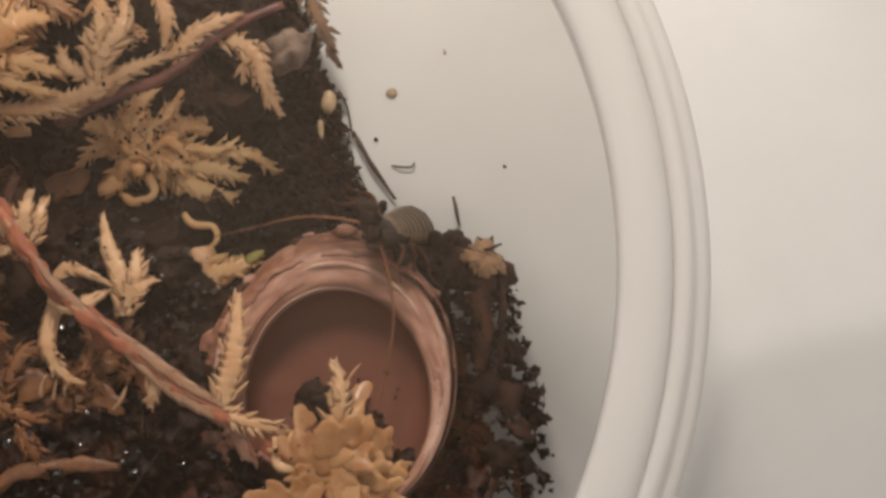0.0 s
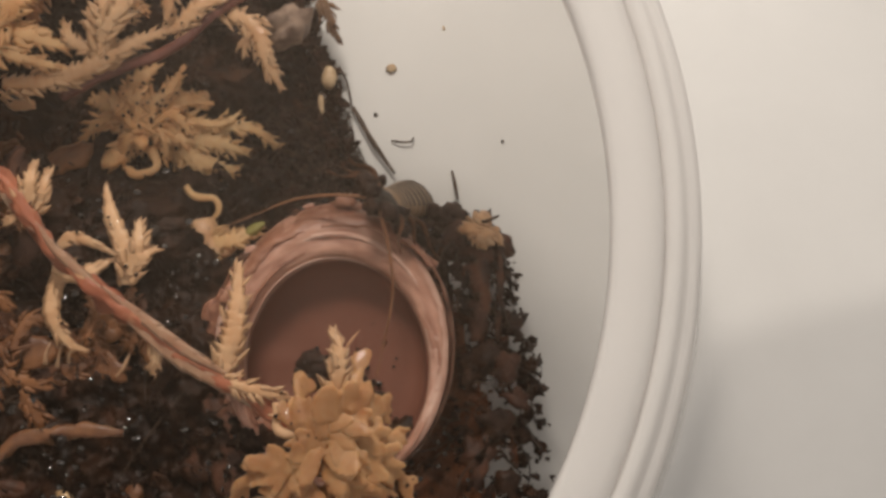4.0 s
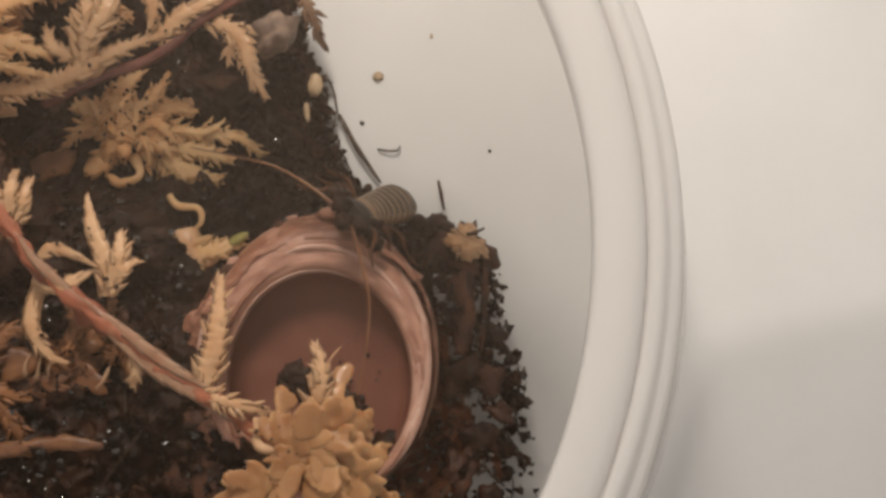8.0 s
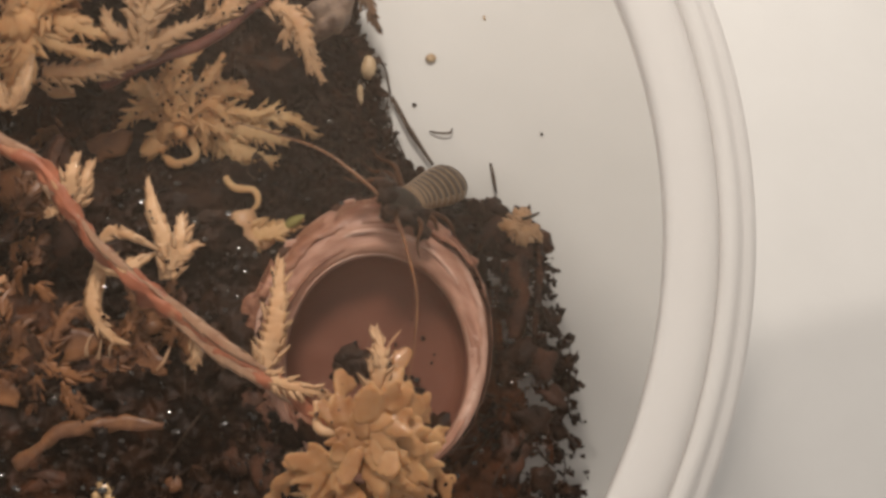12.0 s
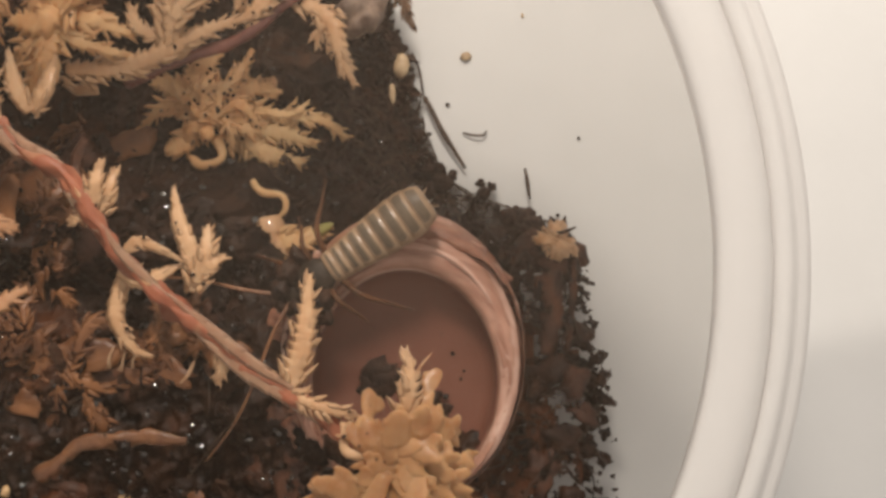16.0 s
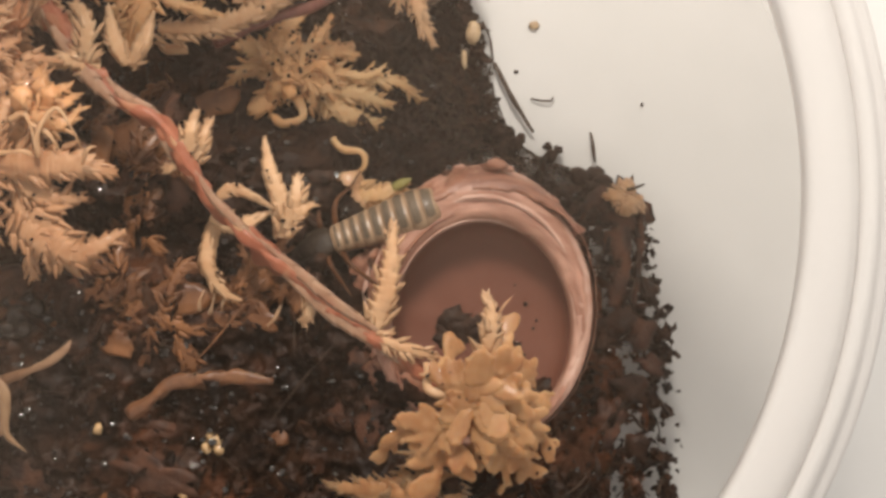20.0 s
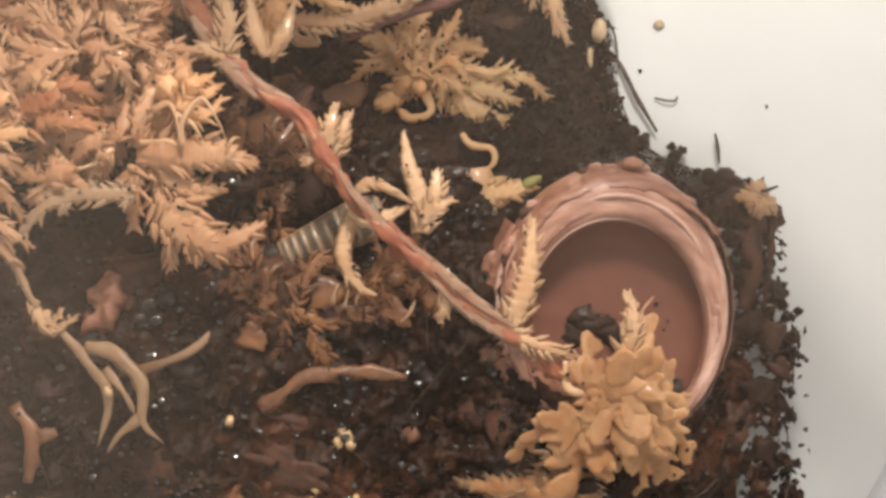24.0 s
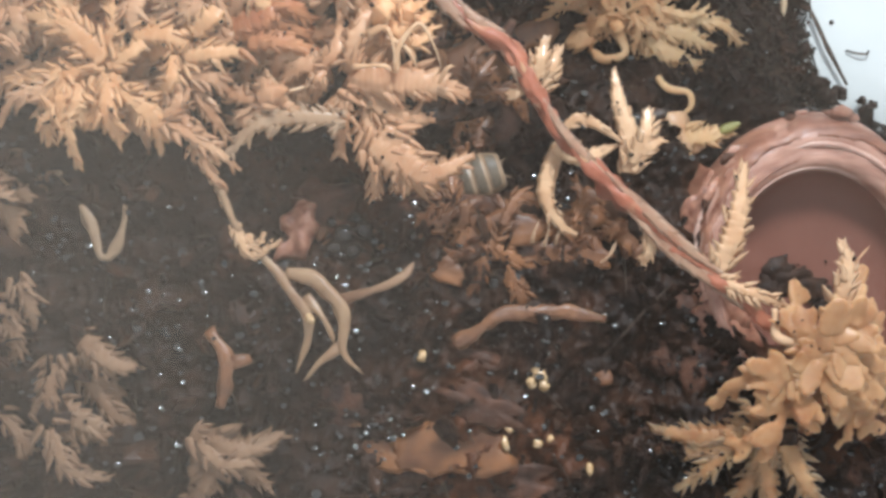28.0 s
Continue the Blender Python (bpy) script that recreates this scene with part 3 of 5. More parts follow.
def hollow_shell():
    root = tagged(new("hollow_nut_shell"), "pinkish-brown hollow nut shell, open side up, half buried in soil", "nut shell")
    root.matrix_basis = at((HOLE[0], HOLE[1], 0))
    rim = [(0.0, 5.1), (0.0, 5.5), (0.04, 5.78), (0.1, 5.9), (0.18, 5.97), (0.26, 6.0), (0.34, 6.0), (0.42, 6.02), (0.5, 6.0), (0.6, 5.94), (0.7, 5.82), (0.8, 5.6), (0.9, 5.3), (1.0, 4.9), (1.03, 3.6), (1.03, 0.6)]
    part("rim", shell_band("shell_rim", rim, SHELL, 0.1), root, "pale pink layered rim")
    reach = lambda a: 0.52 - 0.46 * smooth((math.cos(a - radians(234)) - 0.55) / 0.3) + 0.44 * smooth(0.5 + 0.9 * math.cos(a + 0.5)) + 0.07 * noise.noise(Vector((math.cos(a) * 5, math.sin(a) * 5, 2))) + 0.05 * noise.noise(Vector((math.cos(a) * 17, math.sin(a) * 17, 5)))
    skin = [(0.0, 5.9), (0.0, 6.0), (0.1, 6.0), (0.3, 5.95), (0.55, 5.72), (0.8, 5.3), (1.0, 4.95), (1.05, 3.6), (1.05, 0.6)]
    part("skin", shell_band("shell_skin", skin, SHELL_SKIN, 0.17, 3.0, start=reach), root, "torn red-brown outer skin")
    # thin layers that show as lines along the rim
    for k, (f0, f1, z, a0, a1, mt, label) in enumerate([(0.14, 0.24, 6.02, 70, 215, SHELL_SKIN, "red-brown layer in the rim"), (0.0, 0.05, 5.84, 60, 200, PALE_LIP, "white frayed inner lip"), (0.36, 0.46, 6.1, 20, 120, PALE_LIP, "pale layer in the rim"), (0.3, 0.52, 6.06, 150, 200, PALE_LIP, "pale layer in the rim"), (0.1, 0.8, 5.98, -80, 60, PALE_LIP, "pale pink layer in the rim")]):
        f2 = 0.5 * (f0 + f1)
        part("layer", shell_band("shell_layer", [(f0, z - 0.16), (f0 + 0.01, z), (f2, z + 0.05), (f1 - 0.01, z), (f1, z - 0.16)], mt, 0.1, 0.3 + k, a0, a1), root, label)
    # skin drawn out into a wrinkled slope on one side
    drape = [(0.55 + 0.085 * k, 5.7 - 0.02 * k * k + 0.1 * math.sin(2.1 * k + 0.4)) for k in range(12)]
    part("fold", shell_band("shell_fold", drape, SHELL_SKIN, 0.2, 7.0, 135, 232), root, "wrinkled slope of torn skin")
    for k, (f, a0, a1, r) in enumerate([(0.75, 140, 205, 0.12), (0.95, 150, 222, 0.14), (1.15, 146, 200, 0.12), (1.4, 152, 215, 0.15), (1.6, 150, 195, 0.12)]):
        pts = []
        for i in range(7):
            a = radians(a0 + (a1 - a0) * i / 6)
            x, y = rim_point(a, f + 0.12 * noise.noise(Vector((i * 0.8, k * 3.1, 0))))
            pts.append((x, y, 5.8 - 2.0 * (f - 0.5) ** 2 + 0.1 * noise.noise(Vector((i * 0.9, k, 4)))))
        part("fold", mesh_of("shell_fold", *tube(curve_points(pts, 0.1), lambda s, r=r: r * math.sin(math.pi * (0.05 + 0.9 * s)) ** 0.7, 9, 0.6, 1.2, k), PALE_LIP if k % 2 else SHELL), root, "pale fold of skin")
    rng = random.Random(6)
    for k in range(34):
        a = radians(rng.uniform(35, 175))
        x, y = rim_point(a, rng.uniform(0.72, 1.0))
        bits = lump(k * 1.3, 0.5, 5, 8, 0.9)
        s = rng.uniform(0.08, 0.24)
        part("flap", mesh_of("shell_scrap", *moved(bits, turn_scale((x, y, 5.75 - 0.7 * rng.random()), (0, 0, a + 1.57), (s * 1.9, s, s * 0.5))), (SHELL_SKIN, SHELL, BARK)[k % 3]), root, "ragged scrap of skin")
    inside = []
    for f, z in ((1.0, 5.3), (0.97, 4.95), (0.92, 4.7), (0.84, 4.5), (0.7, 4.36), (0.5, 4.26), (0.25, 4.22), (0.01, 4.2)):
        inside.append((f, z))
    verts, faces, n, sides = [], [], len(inside), 90
    for k in range(sides):
        a = 2 * math.pi * k / sides
        x, y = rim_point(a, 0.01)
        for f, z in inside:
            verts.append((x * f, y * f, z + 0.05 * noise.noise(Vector((x * f * 1.3, y * f * 1.3, 1)))))
    for k in range(sides):
        for i in range(n - 1):
            a, c = k * n + i, ((k + 1) % sides) * n + i
            faces.append((a, c, c + 1, a + 1))
    part("lining", mesh_of("shell_lining", verts, faces, SHELL_IN), root, "smooth mauve-brown inner wall")
    rng = random.Random(5)
    # flat black lumps stand in for the dark hollows in the shell floor
    for x, y, s in ((0.6, -3.75, 0.55), (0.95, -4.1, 0.6), (1.75, -4.3, 0.6), (2.3, -4.7, 0.5), (2.6, -5.3, 0.55), (1.3, -3.85, 0.4), (2.9, -5.9, 0.5), (0.3, -4.3, 0.5)):
        tagged(part("soil_clod", mesh_of("soil_clod", *lump(rng.random() * 9, 0.3, 11, 22, 0.7), CRUMB), None, "", at((x, y, 4.25)) @ Matrix.Diagonal((s, s * 0.85, s, 1))), "glossy wet black lump standing in for a dark hollow in the nut shell", "soil", "clods in the shell")
    for x, y, s in ((3.2, -3.1, 0.1), (2.2, -3.3, 0.06), (2.8, -2.4, 0.05), (3.5, -4.0, 0.07), (0.4, -2.2, 0.07)):
        tagged(part("soil_clod", mesh_of("soil_clod", *lump(x * 3, 0.5, 6, 9, 0.5), CRUMB), None, "", at((x, y, 4.3)) @ Matrix.Diagonal((s, s, s, 1))), "small dark grain inside the nut shell", "soil", "clods in the shell")


hollow_shell()


# ---- moss ----
def petal(width, cup, curl, blunt=0.8, thick=0.05, bend=0.0):
    """A closed thin leaf of length 1 that points along +x, with a curled tip; bend swings the tip sideways."""
    us, verts, faces = (0.0, 0.16, 0.38, 0.62, 0.83, 0.96), [], []
    for u in us:
        w = width * (u + 0.07) ** 0.5 * (1.0 - u) ** blunt * 0.85
        lift, off = curl * u * u, bend * u * u
        verts += [(u, off - w, lift - cup * w), (u, off - 0.5 * w, lift + thick * (1 - u)), (u, off + 0.5 * w, lift + thick * (1 - u)), (u, off + w, lift - cup * w), (u, off, lift - thick)]
    n = len(us)
    for i in range(n - 1):
        for k in range(5):
            a, b = 5 * i + k, 5 * i + (k + 1) % 5
            faces.append((a, a + 5, b + 5, b))
    verts.append((1.0, bend, curl))
    e = 5 * (n - 1)
    faces += [(e + k, 5 * n, e + (k + 1) % 5) for k in range(5)] + [tuple(range(5))]
    return verts, faces


POINTED = [petal(0.5, 0.06, 0.06, 1.0, 0.025, 0.1), petal(0.62, 0.05, -0.03, 1.1, 0.025, -0.12), petal(0.44, 0.08, 0.16, 0.95, 0.025, 0.2), petal(0.56, 0.04, 0.03, 1.2, 0.025, -0.22), petal(0.36, 0.06, 0.25, 0.9, 0.025, 0.0)]
ROUNDED = [petal(0.62, 0.3, -0.1, 0.42, 0.12), petal(0.7, 0.35, -0.16, 0.38, 0.14), petal(0.56, 0.3, 0.02, 0.48, 0.12)]
SHARED = {}


def shared_leaf(shapes, i, mat):
    """One mesh for all the leaves of a shape and material."""
    key = (id(shapes), i, mat.name)
    if key not in SHARED:
        SHARED[key] = mesh_of("moss_leaf", *shapes[i], mat)
    return SHARED[key]


def merge_soft(ob, cell=0.00006, rounds=2):
    """Grow the overlapping leaves of one branch into a single soft body."""
    merge = ob.modifiers.new("merge", "REMESH")
    merge.mode, merge.voxel_size, merge.use_smooth_shade = "VOXEL", cell, True
    relax = ob.modifiers.new("relax", "SMOOTH")
    relax.factor, relax.iterations = 0.5, rounds


LOOSE = {}
LEAF_SPOTS = []


def frond(name, pts, base, parent, mat, half=0.4, size=0.8, seed=0, label="", shapes=POINTED, spread=30, dense=1.0, bare=0.0, taper=0.8, split=False, lift=7, core=1.0, soft=False, smooth_skin=False):
    """A flat moss branch along the points: a thin soft core, and rows of overlapping leaves whose tips stand out along both edges."""
    rng = random.Random(seed * 7919 + len(pts))
    size *= 1.0 if soft else 0.85
    line = curve_points([Vector(p) - Vector(base) for p in pts], 0.12)
    wide = lambda s: half * (0.5 + 0.5 * math.sin(math.pi * min(1.0, 0.12 + 0.7 * s))) * (1 - taper * s ** 2.2) + 0.02
    if soft:
        pieces = [tube(line, lambda s: core * 0.85 * wide(s), 12, 0.34, 0.3, seed)]
    else:
        pieces = [blade(curve_points([Vector(p) - Vector(base) for p in pts], 0.065), lambda s: core * (0.8 if smooth_skin else 0.95) * wide(s), seed, 0.3 + 0.1 * rng.random(), 0.3 if smooth_skin else 0.85)]
    fr = frames_of(line)
    length = sum((b - a).length for a, b in zip(line, line[1:]))
    rows = max(3, int(length * dense / (0.3 * size)))
    loose = []
    for k in range(rows + 1):
        s = bare + (1 - bare) * k / rows
        for slot in (-1, -0.4, 0.4, 1):
            if not soft and rng.random() < (0.85 if smooth_skin else 0.42 if abs(slot) == 1 else 0.88):
                continue
            t = min(1.0, max(0.0, s + rng.uniform(-0.5, 0.5) / rows))
            q, way, side, up = fr[min(len(fr) - 1, int(t * (len(fr) - 1)))]
            w = wide(t)
            slot_here = slot + rng.uniform(-0.2, 0.2)
            yaw = radians((spread + 12) * slot_here * rng.uniform(0.6, 1.4)) * (1 - 0.5 * t)
            tip = radians(lift * rng.uniform(0.1, 1.5) * (1.2 - 0.5 * abs(slot)))
            flat_way = way * math.cos(yaw) + side * math.sin(yaw)
            d = flat_way * math.cos(tip) + up * math.sin(tip)
            across = (side * math.cos(yaw) - way * math.sin(yaw))
            across = (across + up * (-0.16 * slot_here + rng.uniform(-0.3, 0.3))).normalized()
            nrm = d.cross(across).normalized()
            rot = Matrix((d, nrm.cross(d), nrm)).transposed().to_4x4()
            z = size * rng.uniform(0.5, 1.25) * (1 - 0.35 * t)
            p = q + side * slot_here * w * (0.62 if soft else 0.72) + up * w * (0.24 * (1 - 0.8 * abs(slot))) - way * 0.38 * z
            i = rng.randrange(len(shapes))
            if rng.random() < 0.16:
                LEAF_SPOTS.append(Vector(base) + p + d * 0.4 * z + up * 0.12)
            if split and abs(slot) == 1 and LOOSE.get(parent.name, 0) + len(loose) < 280:
                loose.append((i, Matrix.Translation(p * MM) @ rot @ Matrix.Scale(z, 4)))
            else:
                pieces.append(moved(shapes[i], Matrix.Translation(p) @ rot @ Matrix.Scale(z, 4)))
    ob = part(name, mesh_of(name, *joined(pieces), mat), parent, label)
    if soft:
        merge_soft(ob, 0.00007, 6)
    for i, m in loose:
        part("leaf", shared_leaf(shapes, i, mat), ob, "", m)
    LOOSE[parent.name] = LOOSE.get(parent.name, 0) + len(loose)
    return ob


def strand(name, pts, base, parent, mat, r=0.12, seed=0, label="", flat_side=0.6):
    """A bare thin stalk."""
    line = curve_points([Vector(p) - Vector(base) for p in pts], 0.12)
    return part(name, mesh_of(name, *tube(line, lambda s: r * (0.8 + 0.25 * math.sin(5 * s + seed)) * (1 - 0.5 * s * s) * min(1.0, 0.2 + 6 * (1 - s)), 8, flat_side, 0.5, seed), mat), parent, label)


def flat(pts, z, arch=0.0):
    n = len(pts) - 1
    zs = z if isinstance(z, (list, tuple)) else [z] * len(pts)
    return [(x, y, zz + arch * math.sin(math.pi * i / max(1, n))) for i, ((x, y), zz) in enumerate(zip(pts, zs))]


def sprig(label, pts, z, mat=None, arch=0.2, group="", bare_stalk=False, **kw):
    """A loose moss branch as a thing of its own."""
    p = flat(pts, z, arch)
    root = tagged(new("moss_sprig"), label, "moss", group)
    root.matrix_basis = at(p[0])
    (strand if bare_stalk else frond)("stalk", p, p[0], root, mat or PALE, **kw)
    return root


def head(label, branches, z, mat, arch=0.3, seed=0, step=0.14, mix=(0.6, 0.8, 1.0, 1.25), half=0.4, group="moss heads", droop=0.22, **kw):
    """Several branches that grow from one head, laid over one another."""
    root = tagged(new("moss_tuft"), label, "moss", group)
    base = (*branches[0][0], z)
    root.matrix_basis = at(base)
    rng = random.Random(seed)
    for k, pts in enumerate(branches):
        high = z + step * rng.uniform(-1.6, 1.6)
        bow = rng.uniform(-0.28, 0.28)
        (xa, ya), (xb, yb) = pts[0], pts[-1]
        pts = [pts[0]] + [(x + bow * (yb - ya) * 0.5, y - bow * (xb - xa) * 0.5) for x, y in pts[1:-1]] + [pts[-1]]
        frond("branch", flat(pts, [high + droop * (1 - i) for i in range(len(pts))], arch), base, root, mat, half=half * rng.choice(mix), seed=seed * 31 + k, **kw)
    return root


def star(center, n, length, seed, turn=0.0, sweep=360.0, loose=0.0):
    """Branch lines that spread from a centre."""
    rng = random.Random(seed)
    out = []
    for k in range(n):
        a = radians(turn + sweep * (k + rng.uniform(-0.3, 0.3)) / n)
        b = a + rng.uniform(-1.1, 1.1)
        l = length * rng.uniform(0.65, 1.2)
        x, y = center[0] + rng.gauss(0, loose), center[1] + rng.gauss(0, loose)
        out.append([(x, y), (x + 0.5 * l * math.cos(a), y + 0.5 * l * math.sin(a)), (x + 0.5 * l * (math.cos(a) + math.cos(b)), y + 0.5 * l * (math.sin(a) + math.sin(b)))])
    return out


# the star-shaped head with the bright bead
head("pale tan star-shaped moss head with a bright bead at its heart", [
    [(-6.18, 5.70), (-7.48, 5.70), (-8.68, 5.10)], [(-6.18, 5.90), (-7.18, 6.60), (-8.18, 6.90)], [(-5.98, 6.20), (-6.48, 6.90), (-6.88, 7.40)], [(-5.78, 6.10), (-5.98, 7.20), (-5.48, 8.20)], [(-5.38, 6.10), (-4.88, 7.30), (-4.38, 8.10)],
    [(-5.28, 6.00), (-4.28, 6.40), (-3.28, 6.50)], [(-6.28, 5.10), (-7.08, 4.60), (-8.08, 4.50)], [(-5.98, 5.40), (-6.68, 5.10), (-7.48, 4.10)], [(-5.48, 5.80), (-4.98, 5.90), (-4.18, 5.70)], [(-5.68, 5.40), (-4.48, 5.20), (-3.58, 5.00)]],
    2.3, STAR, 0.3, 1, half=0.5, size=0.75, spread=36, split=True)
head("short tan moss branches crowding the star-shaped head", star((-5.68, 5.70), 14, 1.7, 78, 10, loose=0.3), 2.7, STAR, 0.3, 78, half=0.34, size=0.6, spread=42, step=0.25)
head("greenish-tan moss branches reaching from the star-shaped head", [
    [(-4.68, 5.90), (-3.08, 5.90), (-2.28, 6.10)], [(-4.28, 5.50), (-2.08, 5.40), (-0.78, 4.80)], [(-4.68, 5.10), (-3.08, 5.00), (-1.98, 4.50)], [(-5.08, 5.10), (-4.58, 4.10), (-4.78, 3.10)], [(-4.88, 5.00), (-3.88, 3.80), (-3.18, 3.10)], [(-4.58, 4.80), (-3.28, 4.20), (-2.38, 3.90)]],
    2.1, GREENISH, 0.3, 2, half=0.42, size=0.7, spread=38, split=True)
sprig("smooth curled moss branch under the bright bead", [(-5.58, 4.80), (-5.38, 4.00), (-6.08, 3.70), (-6.68, 4.10)], 2.6, STAR, bare_stalk=True, r=0.3, seed=3)
for k, (x, y) in enumerate([(-5.63, 5.95), (-6.03, 5.70), (-5.38, 5.75), (-5.73, 5.55)]):
    tagged(part("moss_bud", mesh_of("moss_bud", *moved(lump(k * 2.3, 0.9, 8, 12, 0.2), turn_scale((0, 0, 0), (0, 0, k), (0.3, 0.22, 0.2))), BUD), None, "", at((x, y, 3.0))), "orange moss bud in the heart of the star-shaped head", "moss", "moss buds")

# the long red stem with its side shoots
RED = [(-13.9, 7.2), (-12.6, 5.4), (-11.8, 4.5), (-11.1, 3.8), (-9.9, 3.2), (-9.2, 2.3), (-8.5, 1.3), (-7.7, 0.2), (-6.3, -1.1), (-5.2, -2.0), (-3.6, -3.3), (-2.2, -4.2), (-1.1, -5.0), (0.1, -6.0)]


def red_stem():
    p = flat(RED, 7.2, 0.2)
    root = tagged(new("moss_plant"), "long red-brown moss stem with pale side shoots across the soil", "moss stem")
    root.matrix_basis = at(p[0])
    line = curve_points([Vector(q) - Vector(p[0]) for q in p], 0.16)
    knot = lambda s: 0.31 * (0.86 + 0.16 * math.sin(23 * s) + 0.08 * math.sin(51 * s + 1)) * (1 - 0.2 * s)
    part("stem", mesh_of("red_stem", *tube(line, knot, 16, 0.5, 1.3, 2), RED_STEM), root, "ridged red-brown stem")
    for k, (a, b, s, z, w) in enumerate([(0, 4, -0.22, 0.1, 0.3), (2, 5, 0.2, 0.06, 0.2), (6, 9, 0.1, 0.1, 0.16), (8, 12, 0.2, 0.12, 0.2), (9, 13, -0.2, 0.04, 0.22), (4, 7, -0.2, 0.02, 0.16)]):
        q = [Vector(v) - Vector(p[0]) + Vector((0.7 * s, 0.75 * s, z)) for v in p[a:b]]
        part("sheath", mesh_of("stem_sheath", *blade(curve_points(q, 0.1), lambda s, w=w: w * math.sin(math.pi * (0.06 + 0.88 * s)) + 0.02, k + 3, 0.8, 0.3), PINKISH), root, "pale torn sheath")
    # smooth pale horns and loops
    for k, (pts, half, zz) in enumerate([([(-5.4, -0.9), (-5.4, 0.2), (-5.85, 1.4), (-6.1, 2.6)], 0.4, 7.8), ([(-7.7, 0.3), (-7.2, 0.75), (-6.4, 0.5), (-5.7, 0.1)], 0.2, 8.1), ([(-7.9, -0.2), (-6.9, -0.5), (-5.8, 0.0)], 0.36, 7.9), ([(-7.7, 0.0), (-8.0, -1.0), (-8.05, -1.9), (-7.5, -2.8), (-6.9, -3.1)], 0.36, 7.3),
                                         ([(-10.9, 5.1), (-11.35, 5.9), (-11.7, 7.2)], 0.36, 7.9), ([(-10.9, 5.1), (-10.4, 5.8), (-10.1, 7.0)], 0.36, 7.8)]):
        frond("shoot", flat(pts, zz - 0.7, 0.25), p[0], root, PALE, half=half, size=0.6, seed=40 + k, label="smooth pale side shoot", spread=14, dense=0.55, taper=0.86, split=True, lift=5, core=1.2, smooth_skin=True)
    # leafy shoots with jagged edges
    for k, (pts, half, zz, size) in enumerate([([(-5.3, -0.6), (-4.9, 0.4), (-4.9, 1.3)], 0.36, 7.7, 0.7), ([(-5.2, -0.4), (-4.7, 0.0), (-4.3, 0.3)], 0.3, 7.7, 0.6), ([(-2.2, -4.2), (-1.7, -2.6), (-1.5, -0.3)], 0.52, 7.6, 0.8), ([(-8.7, 1.9), (-8.6, 2.7), (-8.5, 3.5)], 0.36, 7.7, 0.8), ([(-8.5, 1.8), (-8.2, 2.5), (-8.0, 3.2)], 0.34, 7.6, 0.8),
                                               ([(-4.7, -2.5), (-4.4, -3.2), (-4.6, -4.0)], 0.26, 7.3, 0.6), ([(-1.9, -4.4), (-0.9, -4.7), (0.2, -5.0)], 0.26, 7.8, 0.7), ([(-8.8, 1.9), (-9.3, 1.5), (-9.6, 1.6)], 0.2, 7.4, 0.7), ([(-11.9, 4.9), (-12.9, 5.2), (-14.0, 5.0)], 0.4, 7.6, 0.8), ([(-12.4, 5.4), (-12.3, 6.4), (-12.8, 7.3)], 0.42, 7.8, 0.8)]):
        frond("shoot", flat(pts, zz - 0.35, 0.2), p[0], root, PALE, half=half, size=size, seed=60 + k, label="pale leafy side shoot", spread=26, split=True)


red_stem()

# the stems and heads near the far end of the tub
RED_TOP = flat([(-8.5, 6.5), (-8.0, 6.7), (-6.5, 7.3), (-4.4, 8.0), (-2.8, 9.2), (-1.8, 9.9), (-0.1, 10.6)], 4.4, 0.3)
top = tagged(new("moss_plant"), "dark red moss stem half covered by pale leaves", "moss stem")
top.matrix_basis = at(RED_TOP[0])
part("stem", mesh_of("top_stem", *tube(curve_points([Vector(q) - Vector(RED_TOP[0]) for q in RED_TOP]), lambda s: 0.24 - 0.08 * s, 8, 0.8, 0.4, 5), material("dark_red_stem", (0.10, 0.025, 0.018), (0.22, 0.07, 0.045), (0.3, 0.5), 900, 0.3, 4500, coat=0.3)), top)
for k, (pts, half, zz) in enumerate([([(-10.5, 6.9), (-8.7, 6.9), (-7.1, 7.4), (-5.4, 8.3), (-3.7, 8.8)], 0.46, 4.9), ([(-4.2, 8.7), (-3.0, 9.6), (-1.6, 10.2)], 0.4, 4.8), ([(-2.2, 9.4), (-1.2, 8.7), (-0.8, 7.5), (-0.3, 6.4)], 0.44, 4.4), ([(-4.6, 11.0), (-4.3, 10.0), (-4.4, 9.0)], 0.4, 4.9), ([(-1.2, 8.7), (-1.6, 8.2), (-1.7, 7.7)], 0.2, 4.3)]):
    frond("shoot", flat(pts, zz, 0.2), RED_TOP[0], top, PALE, half=half, size=0.75, seed=80 + k, label="pale leafy shoot", spread=18, split=True, dense=0.8)
sprig("withered brown moss tip at the edge of the soil", [(0.6, 11.5), (1.1, 10.4), (1.6, 9.0)], [2.6, 2.0, 1.2], DULL_MOSS, half=0.3, size=0.8, seed=63, spread=20)
head("tan moss head with broad pointed leaves", [[(-10.6, 8.9), (-11.1, 8.5), (-12.4, 8.6)], [(-10.9, 8.6), (-9.9, 7.6), (-8.0, 7.3)], [(-10.2, 8.8), (-9.2, 8.6), (-8.0, 8.1)], [(-10.8, 8.4), (-11.1, 6.9), (-11.8, 5.6)], [(-10.6, 8.3), (-11.5, 7.5), (-12.3, 6.8)], [(-10.3, 9.0), (-10.9, 9.6), (-12.1, 9.8)], [(-10.3, 9.0), (-9.4, 9.7), (-8.5, 10.2)], [(-10.6, 8.9), (-10.4, 10.0), (-10.8, 11.4)]],
     5.3, STAR, 0.35, 70, half=0.55, size=1.0, spread=28, split=True)
